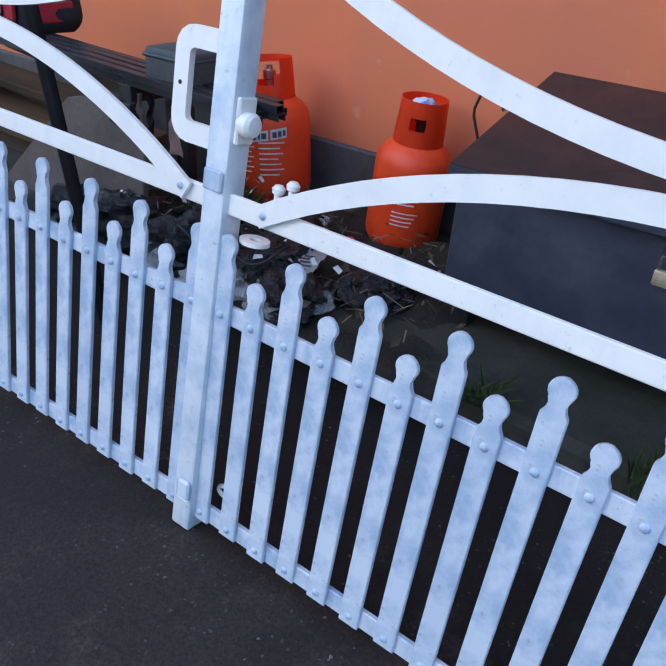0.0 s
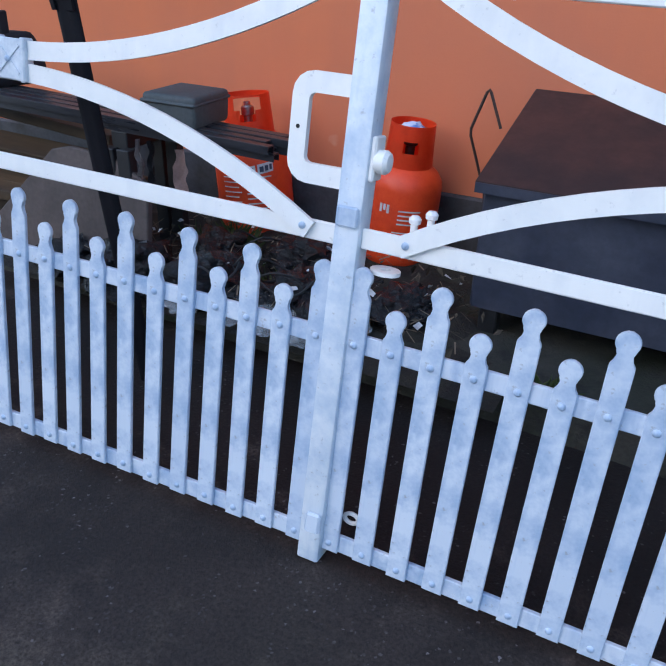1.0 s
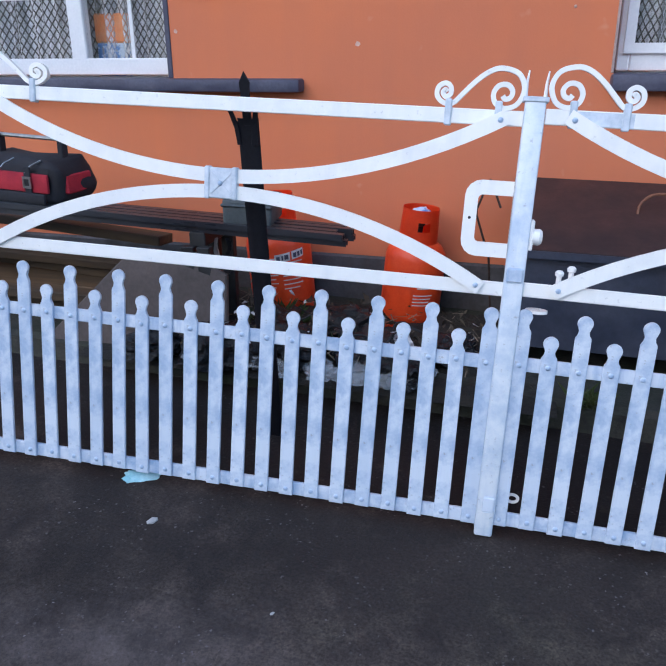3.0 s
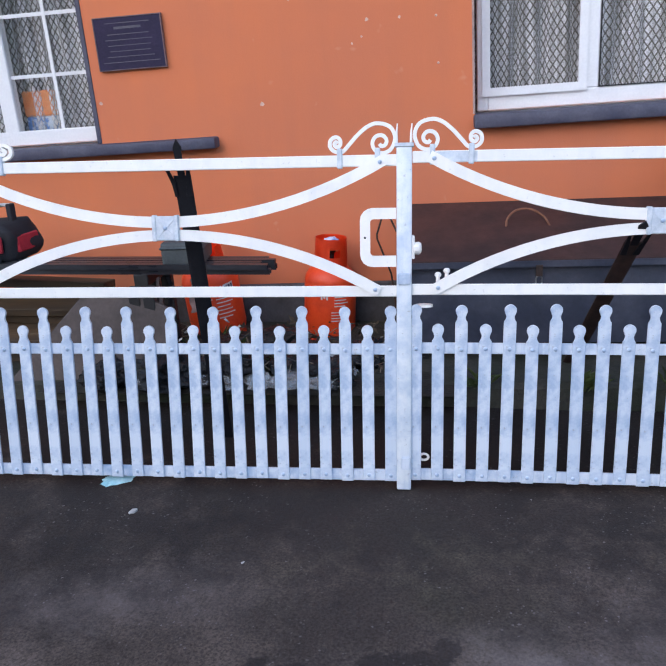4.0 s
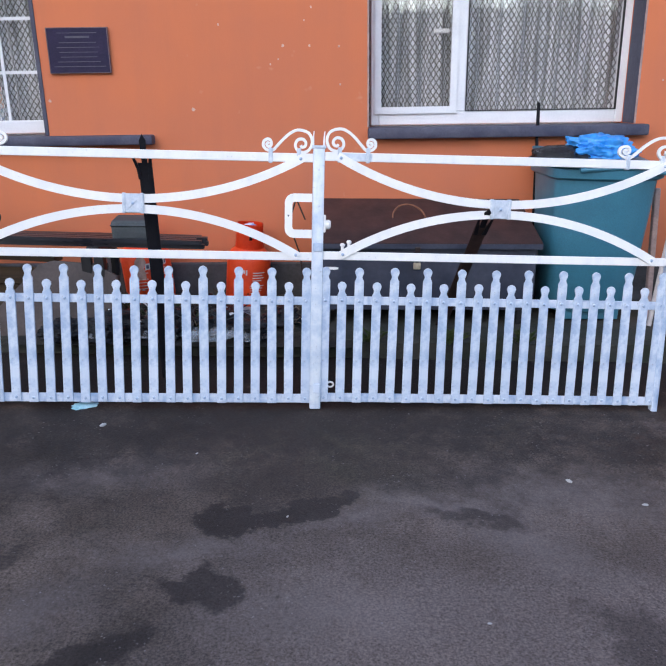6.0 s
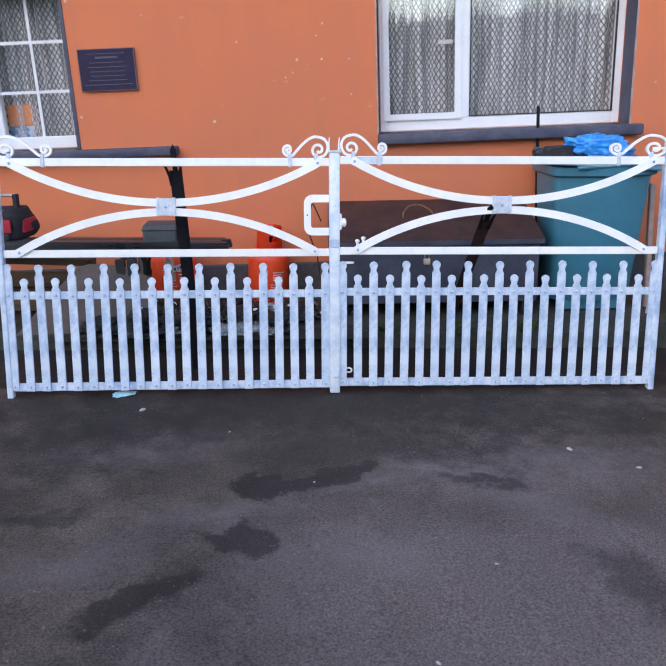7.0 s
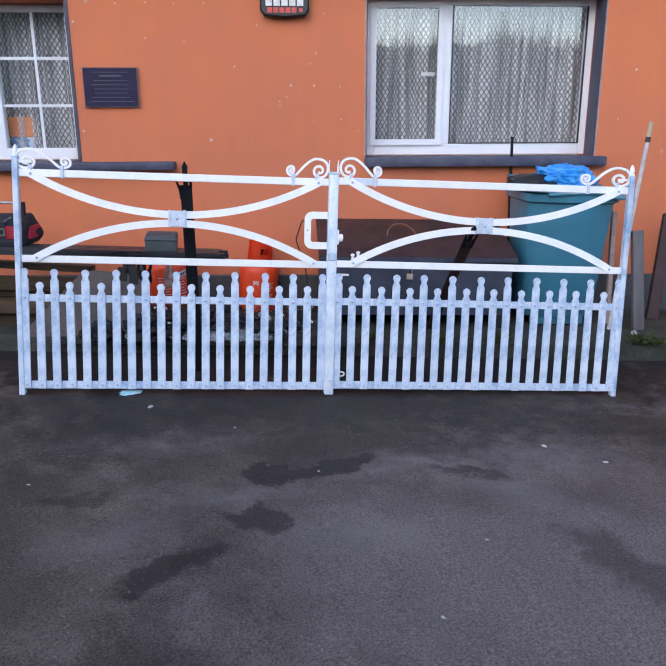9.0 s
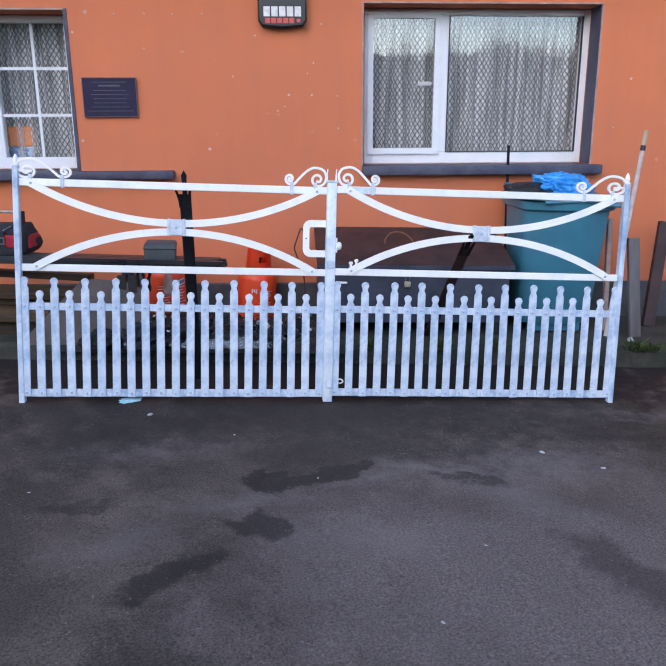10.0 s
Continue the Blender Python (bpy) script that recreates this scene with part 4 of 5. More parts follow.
def build_bin():
    k = thing("wheelie_bin", pose(1.690, 1.335, 0.066, 0, 1.2, 0) @ Matrix.Diagonal((1.05, 1, 1.01, 1)), "teal green plastic wheelie bin, overfull, lid propped up", "wheelie bin")
    b = bmesh.new()
    rows = []
    for z, w, d0, d1 in ((0.06, 0.240, -0.19, 0.19), (0.10, 0.250, -0.21, 0.20), (0.55, 0.275, -0.255, 0.23), (0.86, 0.290, -0.285, 0.25), (0.875, 0.312, -0.315, 0.275), (0.925, 0.315, -0.320, 0.28)):
        r = 0.075
        ring = []
        for cx, cy, a0 in ((w - r, d1 - r, 0), (-w + r, d1 - r, 90), (-w + r, d0 + r, 180), (w - r, d0 + r, 270)):
            for a in (0, 30, 60, 90):
                ring.append(b.verts.new((cx + r * math.cos(radians(a0 + a)), cy + r * math.sin(radians(a0 + a)), z)))
            if a0 == 180:
                for u in (-0.75, -0.5, -0.25, 0, 0.25, 0.5, 0.75):
                    ring.append(b.verts.new((u * (w - r), d0 - 0.055 * (1 - u * u), z)))
        rows.append(ring)
    for a, c in zip(rows, rows[1:]):
        for i in range(len(a)):
            b.faces.new((a[i], a[(i + 1) % len(a)], c[(i + 1) % len(a)], c[i]))
    b.faces.new(rows[0][::-1])
    part("body", b, BIN, k, smooth=40)
    lid = part("lid", box(-0.315, 0.335, -0.36, 0.29, 0.0, 0.022, 0.010, segs=2, m=pose(0.015, 0, 0.948, 5, 4.5, 0)), BIN, k)
    part("lid_handle", tube([(-0.2, -0.372, 0.925), (0.2, -0.372, 0.945)], 0.012, 8), BIN, lid)
    for x in (-0.26, 0.26):
        w = part("wheel", lathe([(0.06, -0.025), (0.10, -0.022), (0.10, 0.022), (0.06, 0.025)], 20, m=pose(x, 0.22, 0.095, 0, 90, 0)), BLACK, k)
        part("hub", lathe([(0.04, -0.028), (0.045, 0.028)], 14, m=pose(x, 0.22, 0.095, 0, 90, 0)), GREY_BOX, w)
    # foot so that it rests on the strip in front
    part("foot", box(-0.18, 0.18, -0.20, -0.14, 0, 0.065, 0.006), BIN, k)
    z = 1.042
    tagged(part("plastic_bag", lump(0.150, 12, 0.42, 2.1, 5, (1.55, 0.9, 0.60), m=pose(1.715, 1.295, z + 0.012, 3, 3, 8)), BLUE_BAG, smooth=85), "crumpled blue plastic bag lying on the bin", "plastic bag")
    tagged(part("bin_bag", lump(0.15, 5, 0.30, 1.8, 4, (1.1, 0.9, 0.45), m=pose(1.46, 1.24, z - 0.012, 0, 0, 10)), BLACK_BAG, smooth=85), "black bin bag poking out over the bin's rim", "bin bag")
    tagged(part("plastic_sheet", lump(0.10, 9, 0.5, 2.4, 3, (2.2, 0.35, 0.35), m=pose(1.62, 0.985, z - 0.03, 0, 4, 0)), CLEAR), "scrap of clear plastic caught on the bin's edge", "plastic sheet")
    tagged(part("steel_rod", tube([(1.455, 1.60, 0.068), (1.445, 1.642, 0.8), (1.437, 1.660, 1.365)], 0.011, 8), PALE), "dark thin steel rod leaning on the window sill", "rod")


def build_planks():
    """Dark lengths on trestles, and what lies on and under them."""
    x0, x1 = -3.3, -0.648
    for k in range(9):
        y = 0.885 + 0.040 * (k % 5)
        z = 0.676 + 0.027 * (k // 5)
        e = x1 + (0.01, -0.03, 0.02, -0.015, -0.02, 0.0, -0.04, 0.015, -0.025)[k]
        m = Matrix.Translation((x0, y, z)) @ pose(0, 0, 0, 0, 2.40 if k < 5 else 2.45, 0.35 * math.sin(k))
        b = box(0, e - x0, -0.017, 0.017, 0.020, 0.025, 0.001)
        for s in (-0.017, 0.014):
            box(0, e - x0, s, s + 0.003, 0.0, 0.022, bm=b)
        tagged(part("plastic_length", b, LENGTHS, m=m @ Matrix.Translation((0, 0, 0.045))), "dark grey plastic channel length lying across trestles", "plastic length", "stack of plastic lengths")
    for x, h in ((-1.265, 0.636), (-2.73, 0.698)):
        t = thing("trestle", pose(x, 0.985, 0), "dark weathered timber trestle under the lengths", "trestle", "trestles")
        part("top_beam", box(-0.035, 0.035, -0.12, 0.17, h - 0.06, h, 0.004), BLACK, t)
        for sx in (-1, 1):
            for y in (-0.13, 0.13):
                b = box(-0.028, 0.028, -0.02, 0.02, 0, h - 0.055 - ledge_z(x), 0.003, m=Matrix.Translation((sx * 0.035, y, ledge_z(x))))
                part("leg", b, BLACK, t)
    # box and tool bag on top
    b = box(-0.10, 0.10, -0.13, 0.11, 0, 0.110, 0.016, segs=3)
    for v in b.verts:
        v.co += 0.006 * Vector((noise.noise(v.co * 12), noise.noise(v.co * 12 + Vector((5, 0, 0))), 0))
    c = thing("plastic_box", pose(-1.066, 1.005, 0.665, 0, 2.4, 6), "dark grey plastic box lying on the plastic lengths", "box")
    part("body", b, GREY_BOX, c)
    part("rim", box(-0.105, 0.105, -0.135, 0.115, 0.078, 0.090, 0.005), GREY_BOX, c)
    g = thing("tool_bag", pose(-2.125, 1.05, 0.720, 0, 2.4, -6), "black and red canvas tool bag lying on the plastic lengths", "tool bag")
    b = box(-0.24, 0.24, -0.13, 0.13, 0, 0.19, 0.055, segs=4)
    bmesh.ops.subdivide_edges(b, edges=b.edges[:], cuts=2, use_grid_fill=True)
    for v in b.verts:
        v.co += 0.030 * Vector((noise.noise(v.co * 9), noise.noise(v.co * 9 + Vector((3, 0, 0))), 0.7 * noise.noise(v.co * 8)))
        v.co.z = max(v.co.z, 0)
    part("body", b, BLACK_CLOTH, g)
    part("side_panel", box(-0.215, 0.195, -0.150, -0.132, 0.050, 0.132, 0.008, segs=2), RED_CLOTH, g, "red canvas panel")
    for x in (-0.11, 0.10):
        part("strap", box(x - 0.018, x + 0.018, -0.159, -0.151, 0.03, 0.16, 0.003), BLACK_CLOTH, g)
        part("buckle", ring_prism([(x - 0.022, 0.07), (x + 0.022, 0.07), (x + 0.022, 0.12), (x - 0.022, 0.12)], [(x - 0.013, 0.08), (x + 0.013, 0.08), (x + 0.013, 0.11), (x - 0.013, 0.11)], -0.164, -0.159), STEEL, g, "grey metal buckle")
    part("end_panel", box(-0.012, 0.012, -0.085, 0.085, 0.045, 0.125, 0.006, m=pose(0.248, 0, 0, 0, -8, 0)), RED_CLOTH, g, "red canvas end panel")
    part("pocket", box(-0.21, 0.19, -0.172, -0.151, 0.004, 0.052, 0.010, segs=2), BLACK_CLOTH, g, "black front pocket")
    for x in (-0.13, -0.02, 0.12):
        part("piping", tube([(x - 0.03, -0.156, 0.135), (x, -0.150, 0.165), (x + 0.03, -0.120, 0.186)], 0.004, 6), STEEL, g, "pale piping")
    for x in (-0.17, 0.17):
        part("handle_bracket", box(x - 0.014, x + 0.014, -0.02, 0.02, 0.17, 0.27, 0.004), BLACK_CLOTH, g)
    part("handle_bar", tube([(-0.17, 0, 0.262), (0.17, 0, 0.262)], 0.009, 10), STEEL, g, "bare steel handle bar")
    # leaning boards
    b = prism([(-0.50, 0), (0.34, 0), (0.33, 0.335), (0.20, 0.405), (-0.02, 0.425), (-0.10, 0.405)], -0.016, 0.016, 0.005)
    tagged(part("board", b, SLAB, m=pose(-1.468, 0.78, 0.144, -10, 1, 3)), "grey-brown board leaning against a trestle", "board")
    for k, (x, y, z, rz, ln) in enumerate(((-2.88, 1.12, 0.465, 2, 1.25), (-2.78, 1.25, 0.395, -3, 1.3), (-2.83, 0.90, 0.335, 5, 1.1), (-2.58, 1.30, 0.555, -5, 1.0))):
        tagged(part("timber_plank", box(-0.1, ln, -0.06, 0.06, -0.02, 0.025, 0.004), TIMBER, m=pose(x, y, z, 20 - 8 * k, 3, rz)), "stained brown timber plank stacked under the lengths", "plank", "stacked planks")
    # cloth and straps that hang from the lengths
    for x, y, z, w, h, seed, mat, label in ((-1.005, 0.872, 0.438, 0.034, 0.165, 3, SURROUND, "pale dirty rag hanging from the stacked lengths"), (-1.128, 0.866, 0.470, 0.016, 0.150, 5, BLACK_CLOTH, "dark strap hanging from the stacked lengths"),
                                            (-1.175, 0.862, 0.440, 0.012, 0.180, 6, PALE_STRAP, "pale strap hanging from the stacked lengths")):
        b = bmesh.new()
        n = 14
        rows = []
        for i in range(n + 1):
            u = i / n
            cx = 0.022 * noise.noise(Vector((u * 2.5, seed, 0)))
            half = w * (0.55 + 0.5 * u + 0.35 * noise.noise(Vector((u * 4, seed, 3))))
            rows.append([b.verts.new((cx + half * q, 0.014 * noise.noise(Vector((u * 5, q * 2, seed))) + 0.008 * math.cos(q * 3), h * (1 - u))) for q in (-1, -0.6, -0.2, 0.2, 0.6, 1)])
        for p, q in zip(rows, rows[1:]):
            for i in range(5):
                b.faces.new((p[i], p[i + 1], q[i + 1], q[i]))
        bmesh.ops.solidify(b, geom=b.faces[:], thickness=0.004)
        tagged(part("hanging_rag", b, mat, m=pose(x, y, z), smooth=60), label, "rag", "hanging rags")
    tagged(part("timber_baulk", box(-0.5, 0.5, -0.15, 0.15, 0, 0.16, 0.01), TIMBER, m=pose(-2.34, 1.12, 0.170, 0, 1.7, 3)), "stained timber baulk lying on the ledge", "timber")


def build_poles():
    p = thing("wooden_pole", Matrix(), "long pale wooden pole leaning by the bin", "pole")
    a, c = Vector((2.040, 1.05, 0.045)), Vector((2.268, 1.22, 1.466))
    part("shaft", tube([a, a.lerp(c, 0.5), a.lerp(c, 0.92)], 0.0150, 10), WHITE_WOOD, p, "whitened lower shaft")
    part("tip", tube([a.lerp(c, 0.925), c], 0.0165, 10), PALE_WOOD, p)
    part("band", tube([a.lerp(c, 0.905), a.lerp(c, 0.93)], 0.0175, 10), BLACK, p)
    for x, y, z1, w, rx, ry, mat in ((2.250, 1.04, 0.71, 0.040, -9, -2.5, GREY_TIMBER), (2.500, 1.35, 0.80, 0.045, -11, 9, RUST), (2.100, 1.22, 0.82, 0.017, -6, 0.5, SURROUND), (2.700, 1.25, 0.30, 0.035, -30, 2, WHITE_WOOD)):
        tagged(part("timber_post", box(-w, w, -0.02, 0.02, 0, z1, 0.005), mat, m=pose(x, y, ledge_z(x) - 0.004, rx, ry, 0)), "weathered timber offcut leaning at the wall", "timber", "leaning offcuts")
    for x, y, s, seed in ((2.165, 0.92, 0.022, 1), (2.62, 1.05, 0.018, 2)):
        tagged(part("stone", lump(s, seed, 0.3, 1.5, 2), STONE, m=pose(x, y, ledge_z(x))), "small pale stone on the concrete strip", "stone", "stones on the strip")


def build_wall_things():
    s = thing("wall_plaque", pose(-1.463, WALL_Y, 1.7145), "dark slate plaque with faint engraving, fixed to the wall", "plaque")
    part("panel", box(-0.186, 0.186, -0.022, -0.001, -0.130, 0.130, 0.003), PLAQUE, s)
    outer = [(-0.190, -0.134), (0.190, -0.134), (0.190, 0.134), (-0.190, 0.134)]
    part("edge", ring_prism(outer, [(x * 0.975, z * 0.965) for x, z in outer], -0.024, -0.001), PLAQUE_EDGE, s)
    rnd = random.Random(4)
    for k in range(8):
        w = 0.075 if k == 1 else rnd.uniform(0.11, 0.165)
        part("text_bar", box(-w, w, -0.0235, -0.0222, 0.100 - 0.028 * k, 0.104 - 0.028 * k + (0.008 if k == 1 else 0)), PLAQUE_TEXT, s)
    a = thing("alarm_box", pose(-0.226, WALL_Y, 2.288), "black plastic alarm box with white and red print", "alarm box")
    out = [(-0.17, 0.12), (-0.17, -0.07), (-0.14, -0.105), (0, -0.118), (0.14, -0.105), (0.17, -0.07), (0.17, 0.12)]
    part("case", prism(out, -0.07, -0.001, 0.012), ALARM, a)
    for k in range(5):
        part("print_block", box(-0.130 + 0.054 * k, -0.086 + 0.054 * k, -0.0725, -0.0702, -0.042, 0.022), WHITE_PRINT, a)
    for k in range(5):
        part("print_block", box(-0.120 + 0.042 * k, -0.086 + 0.042 * k, -0.0725, -0.0702, -0.086, -0.052), RED_PRINT, a)
    part("print_block", box(0.100, 0.125, -0.0725, -0.0702, -0.080, -0.058), RED_PRINT, a)
    for x, z in ((-1.395, 2.265), (-1.188, 2.27), (-0.995, 2.264), (-0.79, 2.269), (-1.205, 2.041), (0.161, 1.719), (0.167, 1.492)):
        tagged(part("wall_plug", lathe([(0.0070, 0), (0.0070, 0.003), (0.003, 0.007)], 8, m=pose(0, 0, 0, 90)), CHIP, m=pose(x, WALL_Y, z)), "small pale wall plug in the paintwork", "wall plug", "wall plugs")
    b = bmesh.new()
    rnd = random.Random(8)
    for x, z, s in ((-1.589, 2.281, 0.014), (-0.01, 1.948, 0.008), (-0.024, 1.727, 0.008), (-0.192, 1.727, 0.010), (-0.274, 1.618, 0.007), (-0.223, 1.648, 0.007), (-0.055, 1.875, 0.006), (0.049, 2.207, 0.008), (-0.779, 1.351, 0.012), (-1.691, 2.147, 0.010), (-1.685, 1.417, 0.010), (-0.589, 1.855, 0.007), (-0.424, 2.13, 0.007), (2.344, 1.838, 0.010), (2.241, 1.491, 0.008)):
        q = [(s * rnd.uniform(0.6, 1.2) * math.cos(a), s * rnd.uniform(0.6, 1.2) * math.sin(a)) for a in (0, 0.9, 1.8, 2.7, 3.6, 4.5, 5.4)]
        prism(q, -0.003, -0.0005, bm=b, m=pose(x, WALL_Y, z))
    tagged(part("paint_chips", b, CHIP), "small pale chips in the orange wall paint", "paint chips", kind="stuff")


def build_litter():
    """Rubbish on the strip between the gate and the wall."""
    rnd = random.Random(21)
    b = bmesh.new()
    n = 36
    grid = []
    for i in range(n + 1):
        row = []
        for j in range(n + 1):
            x, y = -1.75 + 1.95 * i / n, 0.62 + 1.02 * j / n
            edge = min(1, 5 * min(i / n, 1 - i / n, j / n, 1 - j / n) + 0.0)
            h = 0.02 + 0.10 * abs(noise.noise(Vector((x * 3, y * 3, 0)))) + 0.05 * noise.noise(Vector((x * 9, y * 9, 2)))
            row.append(b.verts.new((x, y, ledge_z(x) - 0.012 + edge * max(h, 0.0))))
        grid.append(row)
    for i in range(n):
        for j in range(n):
            b.faces.new((grid[i][j], grid[i + 1][j], grid[i + 1][j + 1], grid[i][j + 1]))
    tagged(part("litter_soil", b, SOIL), "dark damp soil and leaf litter heaped on the strip", "soil", kind="stuff")
    spots = ((-0.85, 0.78, 0.13, BLACK_BAG, 1), (-0.55, 0.86, 0.12, BLACK_BAG, 2), (-1.15, 0.72, 0.14, BLACK_BAG, 3), (-0.68, 1.12, 0.12, BLACK_BAG, 4), (-0.22, 0.98, 0.10, BLACK_BAG, 6), (-0.98, 1.0, 0.12, BLACK_BAG, 7), (-0.38, 0.75, 0.10, BLACK_BAG, 8), (-1.42, 0.70, 0.10, BLACK_BAG, 9))
    for x, y, s, mat, seed in spots:
        tagged(part("bin_bag", lump(s, seed, 0.4, 2.4, 4, (1.15, 1, 0.8)), mat, m=pose(x, y, ledge_z(x) + 0.01, 0, 0, 40 * seed)), "crumpled shiny black bin bag among the litter", "bin bag", "bin bags on the strip")
    for x, y, z, s, seed in ((-0.48, 0.74, 0.22, 0.060, 3), (-0.98, 0.70, 0.22, 0.045, 7), (-0.75, 1.28, 0.18, 0.06, 8), (-0.72, 0.72, 0.22, 0.05, 11), (-1.22, 0.70, 0.2, 0.05, 12), (-0.30, 0.80, 0.2, 0.045, 13), (-0.62, 0.98, 0.2, 0.05, 14), (-0.55, 0.68, 0.2, 0.065, 15), (-0.85, 0.66, 0.2, 0.055, 16), (-0.40, 0.66, 0.2, 0.05, 18), (-0.68, 0.66, 0.2, 0.05, 19)):
        tagged(part("plastic_film", lump(s, seed, 0.6, 2.6, 3, (1.2, 1, 0.6)), CLEAR, m=pose(x, y, ledge_z(x) + 0.02, 0, 0, 50 * seed)), "crumpled clear plastic film on the litter", "plastic film", "plastic film scraps")
    card = thing("card_strip", pose(-0.400, 0.860, 0.222, 14, -3, 18), "torn white printed card lying on the litter", "card")
    sheet = bmesh.new()
    rows = [[sheet.verts.new((x + 0.006 * noise.noise(Vector((v * 9, x * 30, 1))), -0.115 + 0.23 * v, 0.016 * math.sin(v * 4.2) + 0.006 * noise.noise(Vector((v * 5, x * 40, 2))))) for x in (-0.036, -0.012, 0.012, 0.036)] for v in [i / 10 for i in range(11)]]
    for p, q in zip(rows, rows[1:]):
        for i in range(3):
            sheet.faces.new((p[i], p[i + 1], q[i + 1], q[i]))
    bmesh.ops.solidify(sheet, geom=sheet.faces[:], thickness=0.002)
    part("sheet", sheet, PAPER, card)
    for k in range(5):
        v = 0.30 + 0.09 * k
        part("text_bar", box(-0.026, 0.010 + 0.012 * (k % 2), -0.115 + 0.23 * v - 0.004, -0.115 + 0.23 * v + 0.004, 0.016 * math.sin(v * 4.2) + 0.0025, 0.016 * math.sin(v * 4.2) + 0.0035), NAVY_TRIM, card)
    tub = thing("plastic_tub", pose(-0.625, 1.150, 0.160, 6, -8, 20), "small blue-grey plastic tub lying in the litter", "tub")
    part("bowl", lathe([(0.036, 0.0), (0.042, 0.004), (0.050, 0.052), (0.056, 0.054), (0.056, 0.060), (0.047, 0.060), (0.040, 0.010), (0.005, 0.008)], 24, cap=False), TUB, tub)
    part("rim", tube([(0.055 * math.cos(radians(q)), 0.055 * math.sin(radians(q)), 0.060) for q in range(0, 361, 20)], 0.003, 6), PAPER, tub)
    tagged(part("plastic_scrap", lump(0.030, 17, 0.5, 2.4, 2, (1.3, 0.9, 0.6)), ORANGE, m=pose(-0.545, 1.235, ledge_z(-0.545) + 0.03, 0, 0, 20)), "small orange plastic scrap in the litter", "scrap")
    for k in range(6):
        c = Vector((rnd.uniform(-0.95, -0.25), rnd.uniform(0.75, 1.2), 0.0))
        c.z = ledge_z(c.x) + 0.10
        r = rnd.uniform(0.05, 0.12)
        q = [c + Vector((r * math.cos(a / 2), r * 0.8 * math.sin(a / 2), 0.02 * math.sin(a * 1.3 + k) + 0.004 * a)) for a in range(0, 14)]
        tagged(part("cable_coil", tube(spline(q, 4), 0.004, 6), BLACK), "loose loop of black cable on the litter", "cable", "cable loops")
    b = bmesh.new()
    for k in range(260):
        x, y = rnd.uniform(-1.6, 0.12), rnd.uniform(0.68, 1.45)
        z = ledge_z(x) + 0.05 + 0.06 * abs(noise.noise(Vector((x * 3, y * 3, 0)))) + rnd.uniform(0, 0.03)
        s = rnd.uniform(0.010, 0.030)
        m = pose(x, y, z, rnd.uniform(-60, 60), rnd.uniform(-60, 60), rnd.uniform(0, 360))
        vs = [b.verts.new(m @ Vector(p)) for p in ((-s, 0, 0), (-0.2 * s, -0.45 * s, 0.15 * s), (s, 0, 0.1 * s), (-0.2 * s, 0.45 * s, 0.15 * s))]
        b.faces.new(vs)
    tagged(part("fallen_leaves", b, DEAD, smooth=0), "scattered dead leaves over the litter", "leaves", kind="stuff")
    b = bmesh.new()
    for k in range(260):
        x, y = rnd.uniform(-1.3, 0.05), rnd.uniform(0.68, 1.35)
        z = ledge_z(x) + 0.06 + 0.07 * abs(noise.noise(Vector((x * 3, y * 3, 0)))) + rnd.uniform(0, 0.04)
        ln, w = rnd.uniform(0.012, 0.04), rnd.uniform(0.001, 0.0025)
        m = pose(x, y, z, rnd.uniform(-30, 30), rnd.uniform(-35, 35), rnd.uniform(0, 360))
        b.faces.new([b.verts.new(m @ Vector(p)) for p in ((-ln, -w, 0), (ln, -w, 0), (ln, w, 0), (-ln, w, 0))])
    tagged(part("dry_straw", b, STRAW, smooth=0), "scattered dry straw and twigs over the litter", "straw", kind="stuff")
    b = bmesh.new()
    for k in range(38):
        x, y = rnd.uniform(-1.2, -0.05), rnd.uniform(0.68, 1.3)
        z = ledge_z(x) + 0.09 + 0.07 * abs(noise.noise(Vector((x * 3, y * 3, 0)))) + rnd.uniform(0, 0.05)
        s = rnd.uniform(0.006, 0.018)
        m = pose(x, y, z, rnd.uniform(-50, 50), rnd.uniform(-50, 50), rnd.uniform(0, 360))
        b.faces.new([b.verts.new(m @ Vector(p)) for p in ((-s, -0.6 * s, 0), (s, -0.5 * s, 0.2 * s), (0.8 * s, 0.6 * s, 0), (-0.7 * s, 0.5 * s, 0.3 * s))])
    tagged(part("paper_scraps", b, PAPER, smooth=0), "small torn white scraps among the litter", "scraps", kind="stuff")
    for px, py, cnt, h, seed in ((-0.98, 1.12, 70, 0.15, 1), (-1.06, 1.02, 60, 0.13, 2), (-0.62, 0.86, 60, 0.12, 7), (-0.86, 0.92, 50, 0.10, 8), (2.10, 0.72, 40, 0.08, 9), (2.20, 0.70, 36, 0.07, 3), (0.75, 0.70, 40, 0.09, 4), (1.15, 0.72, 30, 0.08, 5), (0.3, 0.74, 30, 0.07, 6)):
        r2 = random.Random(seed)
        p = thing("weed", pose(px, py, ledge_z(px) - 0.01), "low green weed growing on the mossy strip", "weed", "weeds")
        b = bmesh.new()
        for k in range(cnt):
            a, ln, out = r2.uniform(0, 6.28), h * r2.uniform(0.5, 1.1), r2.uniform(0.02, 0.11)
            base = Vector((r2.uniform(-0.05, 0.05), r2.uniform(-0.03, 0.03), 0))
            d = Vector((math.cos(a), math.sin(a), 0))
            w = d.cross(Vector((0, 0, 1))) * r2.uniform(0.003, 0.008)
            tip = base + d * out + Vector((0, 0, ln))
            mid = base + d * out * 0.4 + Vector((0, 0, ln * 0.65))
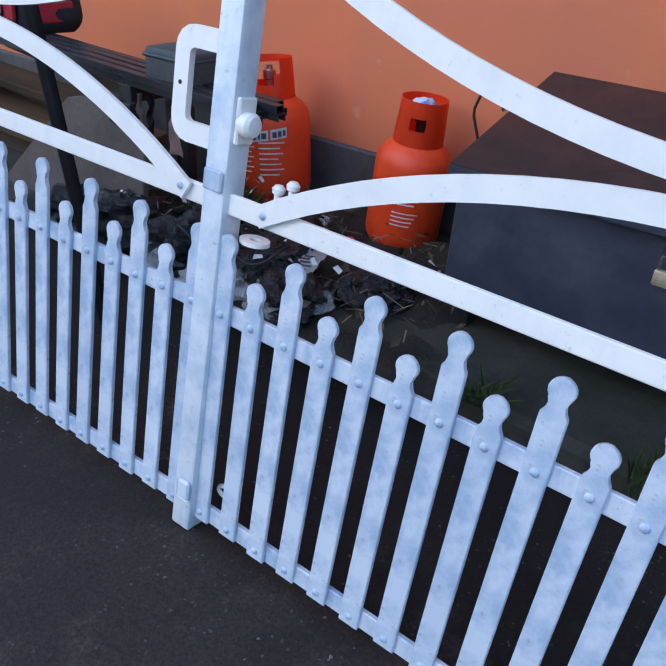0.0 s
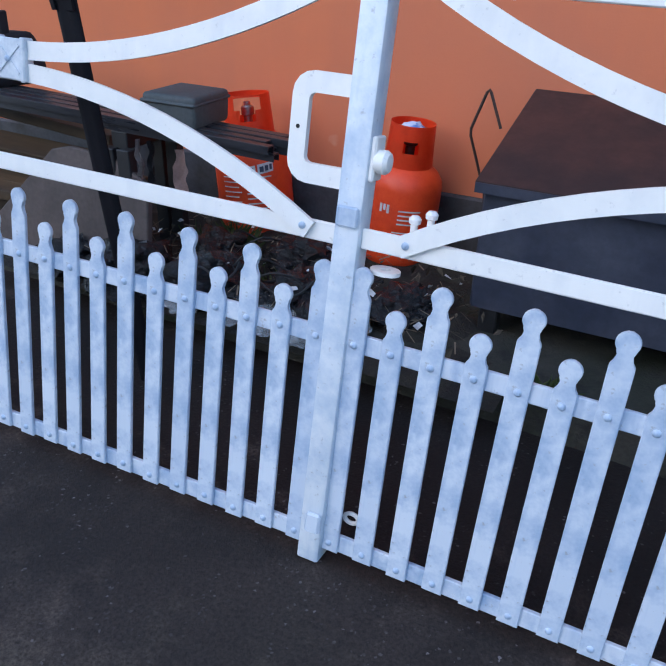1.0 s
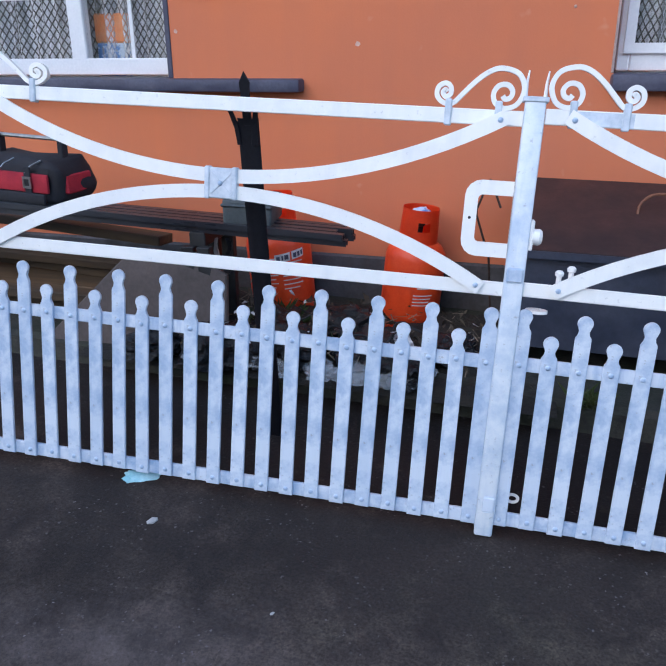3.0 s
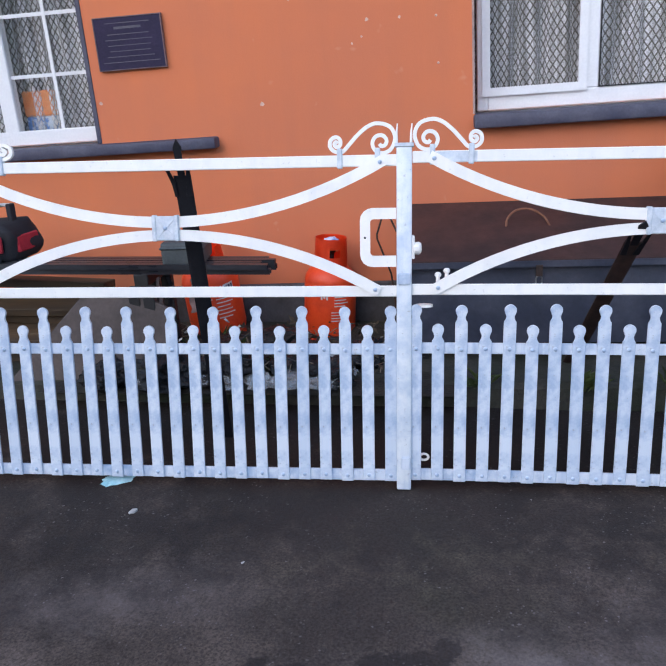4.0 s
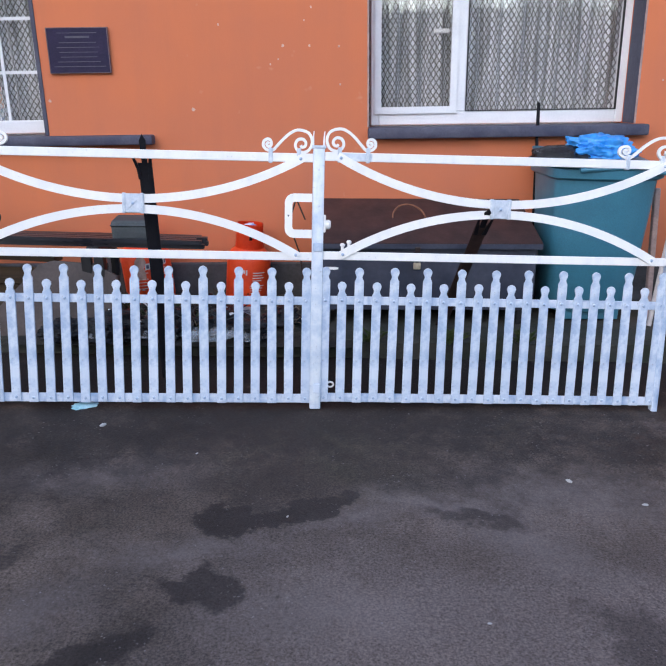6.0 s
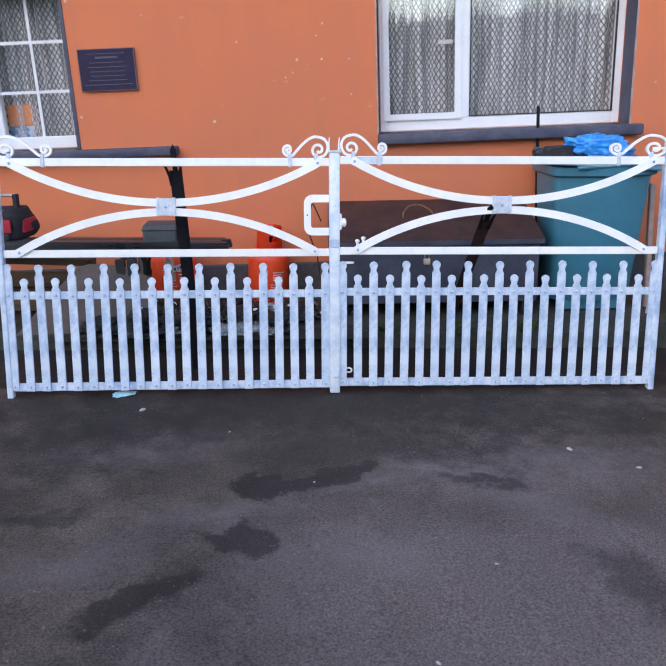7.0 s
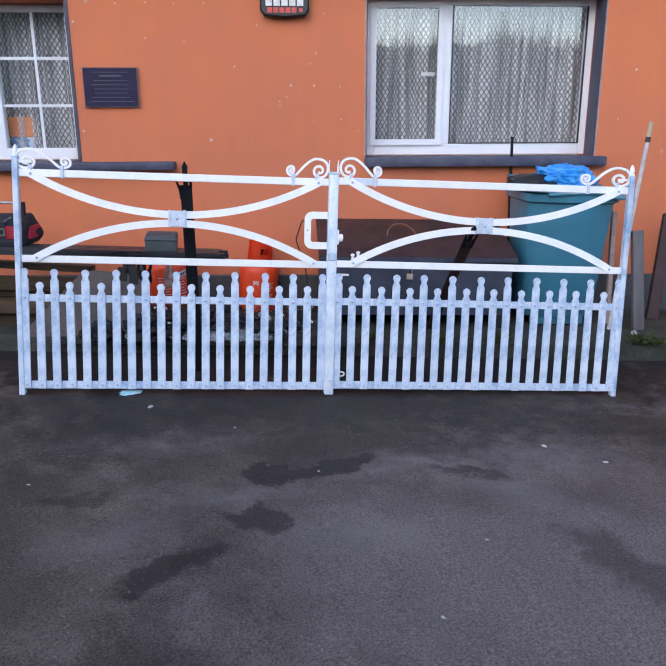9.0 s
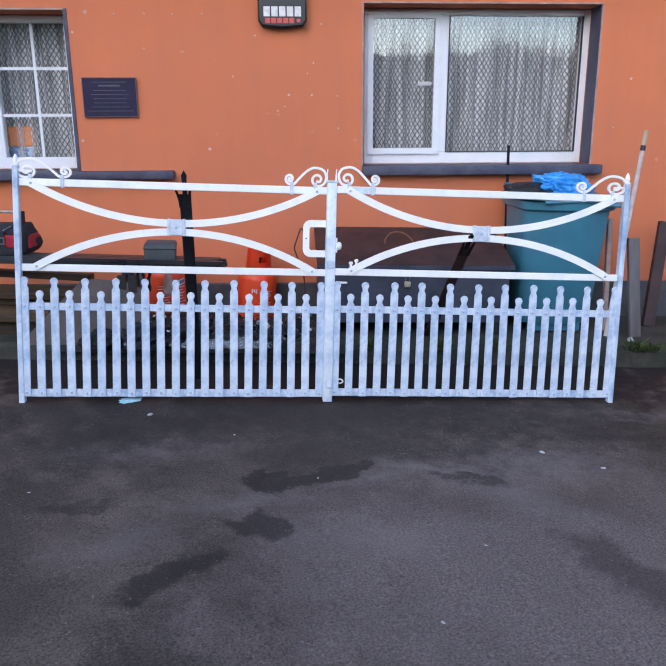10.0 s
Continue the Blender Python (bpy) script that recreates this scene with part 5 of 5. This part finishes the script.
            v = [b.verts.new(q) for q in (base - w * 0.4, base + w * 0.4, mid + w, tip, mid - w)]
            b.faces.new(v)
        part("leaves", b, LEAF, p, smooth=0)
    # in front of the gate
    b = lump(0.048, 3, 0.4, 2.0, 3, (1.2, 0.8, 0.25))
    tagged(part("rag", b, TURQ, m=pose(-1.112, -0.012, 0.037, 0, 2, 20)), "crumpled turquoise rag under the gate's bottom rail", "rag")
    for x, y, s, seed in ((-0.966, -0.222, 0.015, 1), (0.988, -0.676, 0.013, 2), (1.222, -0.847, 0.010, 3), (-0.113, -0.951, 0.006, 4), (0.235, -1.942, 0.007, 5), (-1.306, -1.085, 0.006, 6), (-0.932, -2.349, 0.009, 7), (1.293, -1.863, 0.006, 8), (0.489, -1.501, 0.006, 9), (-0.509, -0.48, 0.006, 10)):
        tagged(part("stone_chip", lump(s, seed, 0.3, 1.5, 1, (1.4, 0.8, 0.5)), STONE, m=pose(x, y, ground_z(x) - 0.001, 0, 0, 60 * seed)), "small pale stone chip on the asphalt", "stone", "stone chips")


def build_indoor():
    c = thing("plastic_crate", pose(-2.24, 2.08, W1[2] + 0.002), "orange plastic box standing on the window board", "box")
    part("body", box(-0.092, 0.092, -0.04, 0.04, 0.172, 0.322, 0.01), FADED_ORANGE, c)
    part("base", box(-0.088, 0.088, -0.036, 0.036, 0.0, 0.172, 0.008), BLUE_CAP, c, "blue and white lower half")


def build_far_trees():
    """Bare trees and a hedge beyond the yard, mirrored in the windows."""
    rnd = random.Random(5)
    b = bmesh.new()

    def limb(p, d, r, ln, depth):
        q = p + d * ln
        tube([p, (p + q) / 2 + Vector((rnd.uniform(-1, 1), 0, rnd.uniform(-1, 1))) * ln * 0.06, q], r, 4, bm=b, taper=r * 0.6)
        if depth:
            for _ in range(3):
                e = (d + Vector((rnd.uniform(-0.8, 0.8), rnd.uniform(-0.5, 0.5), rnd.uniform(-0.1, 0.6)))).normalized()
                limb(p + d * ln * rnd.uniform(0.6, 1.0), e, r * 0.55, ln * rnd.uniform(0.55, 0.8), depth - 1)
    for k in range(17):
        limb(Vector((-17 + 2.1 * k + rnd.uniform(-0.6, 0.6), -19 + rnd.uniform(-2, 2), -0.2)), Vector((0, 0, 1)), 0.11, rnd.uniform(1.35, 1.75), 4)
    tagged(part("far_trees", b, BARK, smooth=0), "row of bare trees beyond the yard", "trees", kind="stuff")
    b = bmesh.new()
    for k in range(11000):
        x, z = rnd.uniform(-30, 26), rnd.uniform(0, 1) ** 0.7
        top = 3.85 + 0.35 * noise.noise(Vector((x * 0.5, 0, 0))) + 0.25 * noise.noise(Vector((x * 2.3, 4, 0))) + 3.6 * min(max((-1.5 - x) / 3.0, 0.0), 1.0)
        m = pose(x, -17 + rnd.uniform(-1.0, 1.0), z * top, rnd.uniform(0, 360), rnd.uniform(0, 360), 0)
        s = rnd.uniform(0.25, 0.6) * (1.15 - 0.85 * z)
        b.faces.new([b.verts.new(m @ Vector(p)) for p in ((-s, 0, 0), (0, -s * 0.6, 0), (s, 0, 0), (0, s * 0.6, 0))])
    # thick growth to the west, taller than the rest, added to keep sky out of window_1
    for k in range(5000):
        x = rnd.uniform(-20, -3.5)
        m = pose(x, -18.6 + rnd.uniform(-0.5, 0.5), rnd.uniform(2.5, 7.4 + 0.5 * noise.noise(Vector((x, 2, 0)))), rnd.uniform(0, 360), rnd.uniform(0, 360), 0)
        s = rnd.uniform(0.25, 0.5)
        b.faces.new([b.verts.new(m @ Vector(p)) for p in ((-s, 0, 0), (0, -s * 0.6, 0), (s, 0, 0), (0, s * 0.6, 0))])
    # second, closer-grown row behind it, added to block bright sky gaps in the reflections
    for k in range(4200):
        x = rnd.uniform(-30, 26)
        m = pose(x, -18.4 + rnd.uniform(-0.4, 0.4), rnd.uniform(0.0, 2.9), rnd.uniform(0, 360), rnd.uniform(0, 360), 0)
        s = rnd.uniform(0.5, 0.8)
        b.faces.new([b.verts.new(m @ Vector(p)) for p in ((-s, 0, 0), (0, -s * 0.6, 0), (s, 0, 0), (0, s * 0.6, 0))])
    # bare twigs above the hedge
    for k in range(2600):
        x, y = rnd.uniform(-2, 22), -17 + rnd.uniform(-0.8, 0.8)
        z = 3.2 + 0.35 * noise.noise(Vector((x * 0.5, 0, 0)))
        h, lean, w = rnd.uniform(0.5, 1.35) * (1 + 0.5 * noise.noise(Vector((x * 1.3, 7, 0)))), rnd.uniform(-0.25, 0.25), rnd.uniform(0.012, 0.03)
        b.faces.new([b.verts.new(p) for p in ((x - w, y, z), (x + w, y, z), (x + lean * h, y, z + h))])
    tagged(part("far_hedge", b, LEAF, smooth=0), "dense dark hedge beyond the yard", "hedge", kind="stuff")


build_palisade()
build_cylinders()
build_bunker()
build_bin()
build_planks()
build_poles()
build_wall_things()
build_litter()
build_indoor()
build_far_trees()
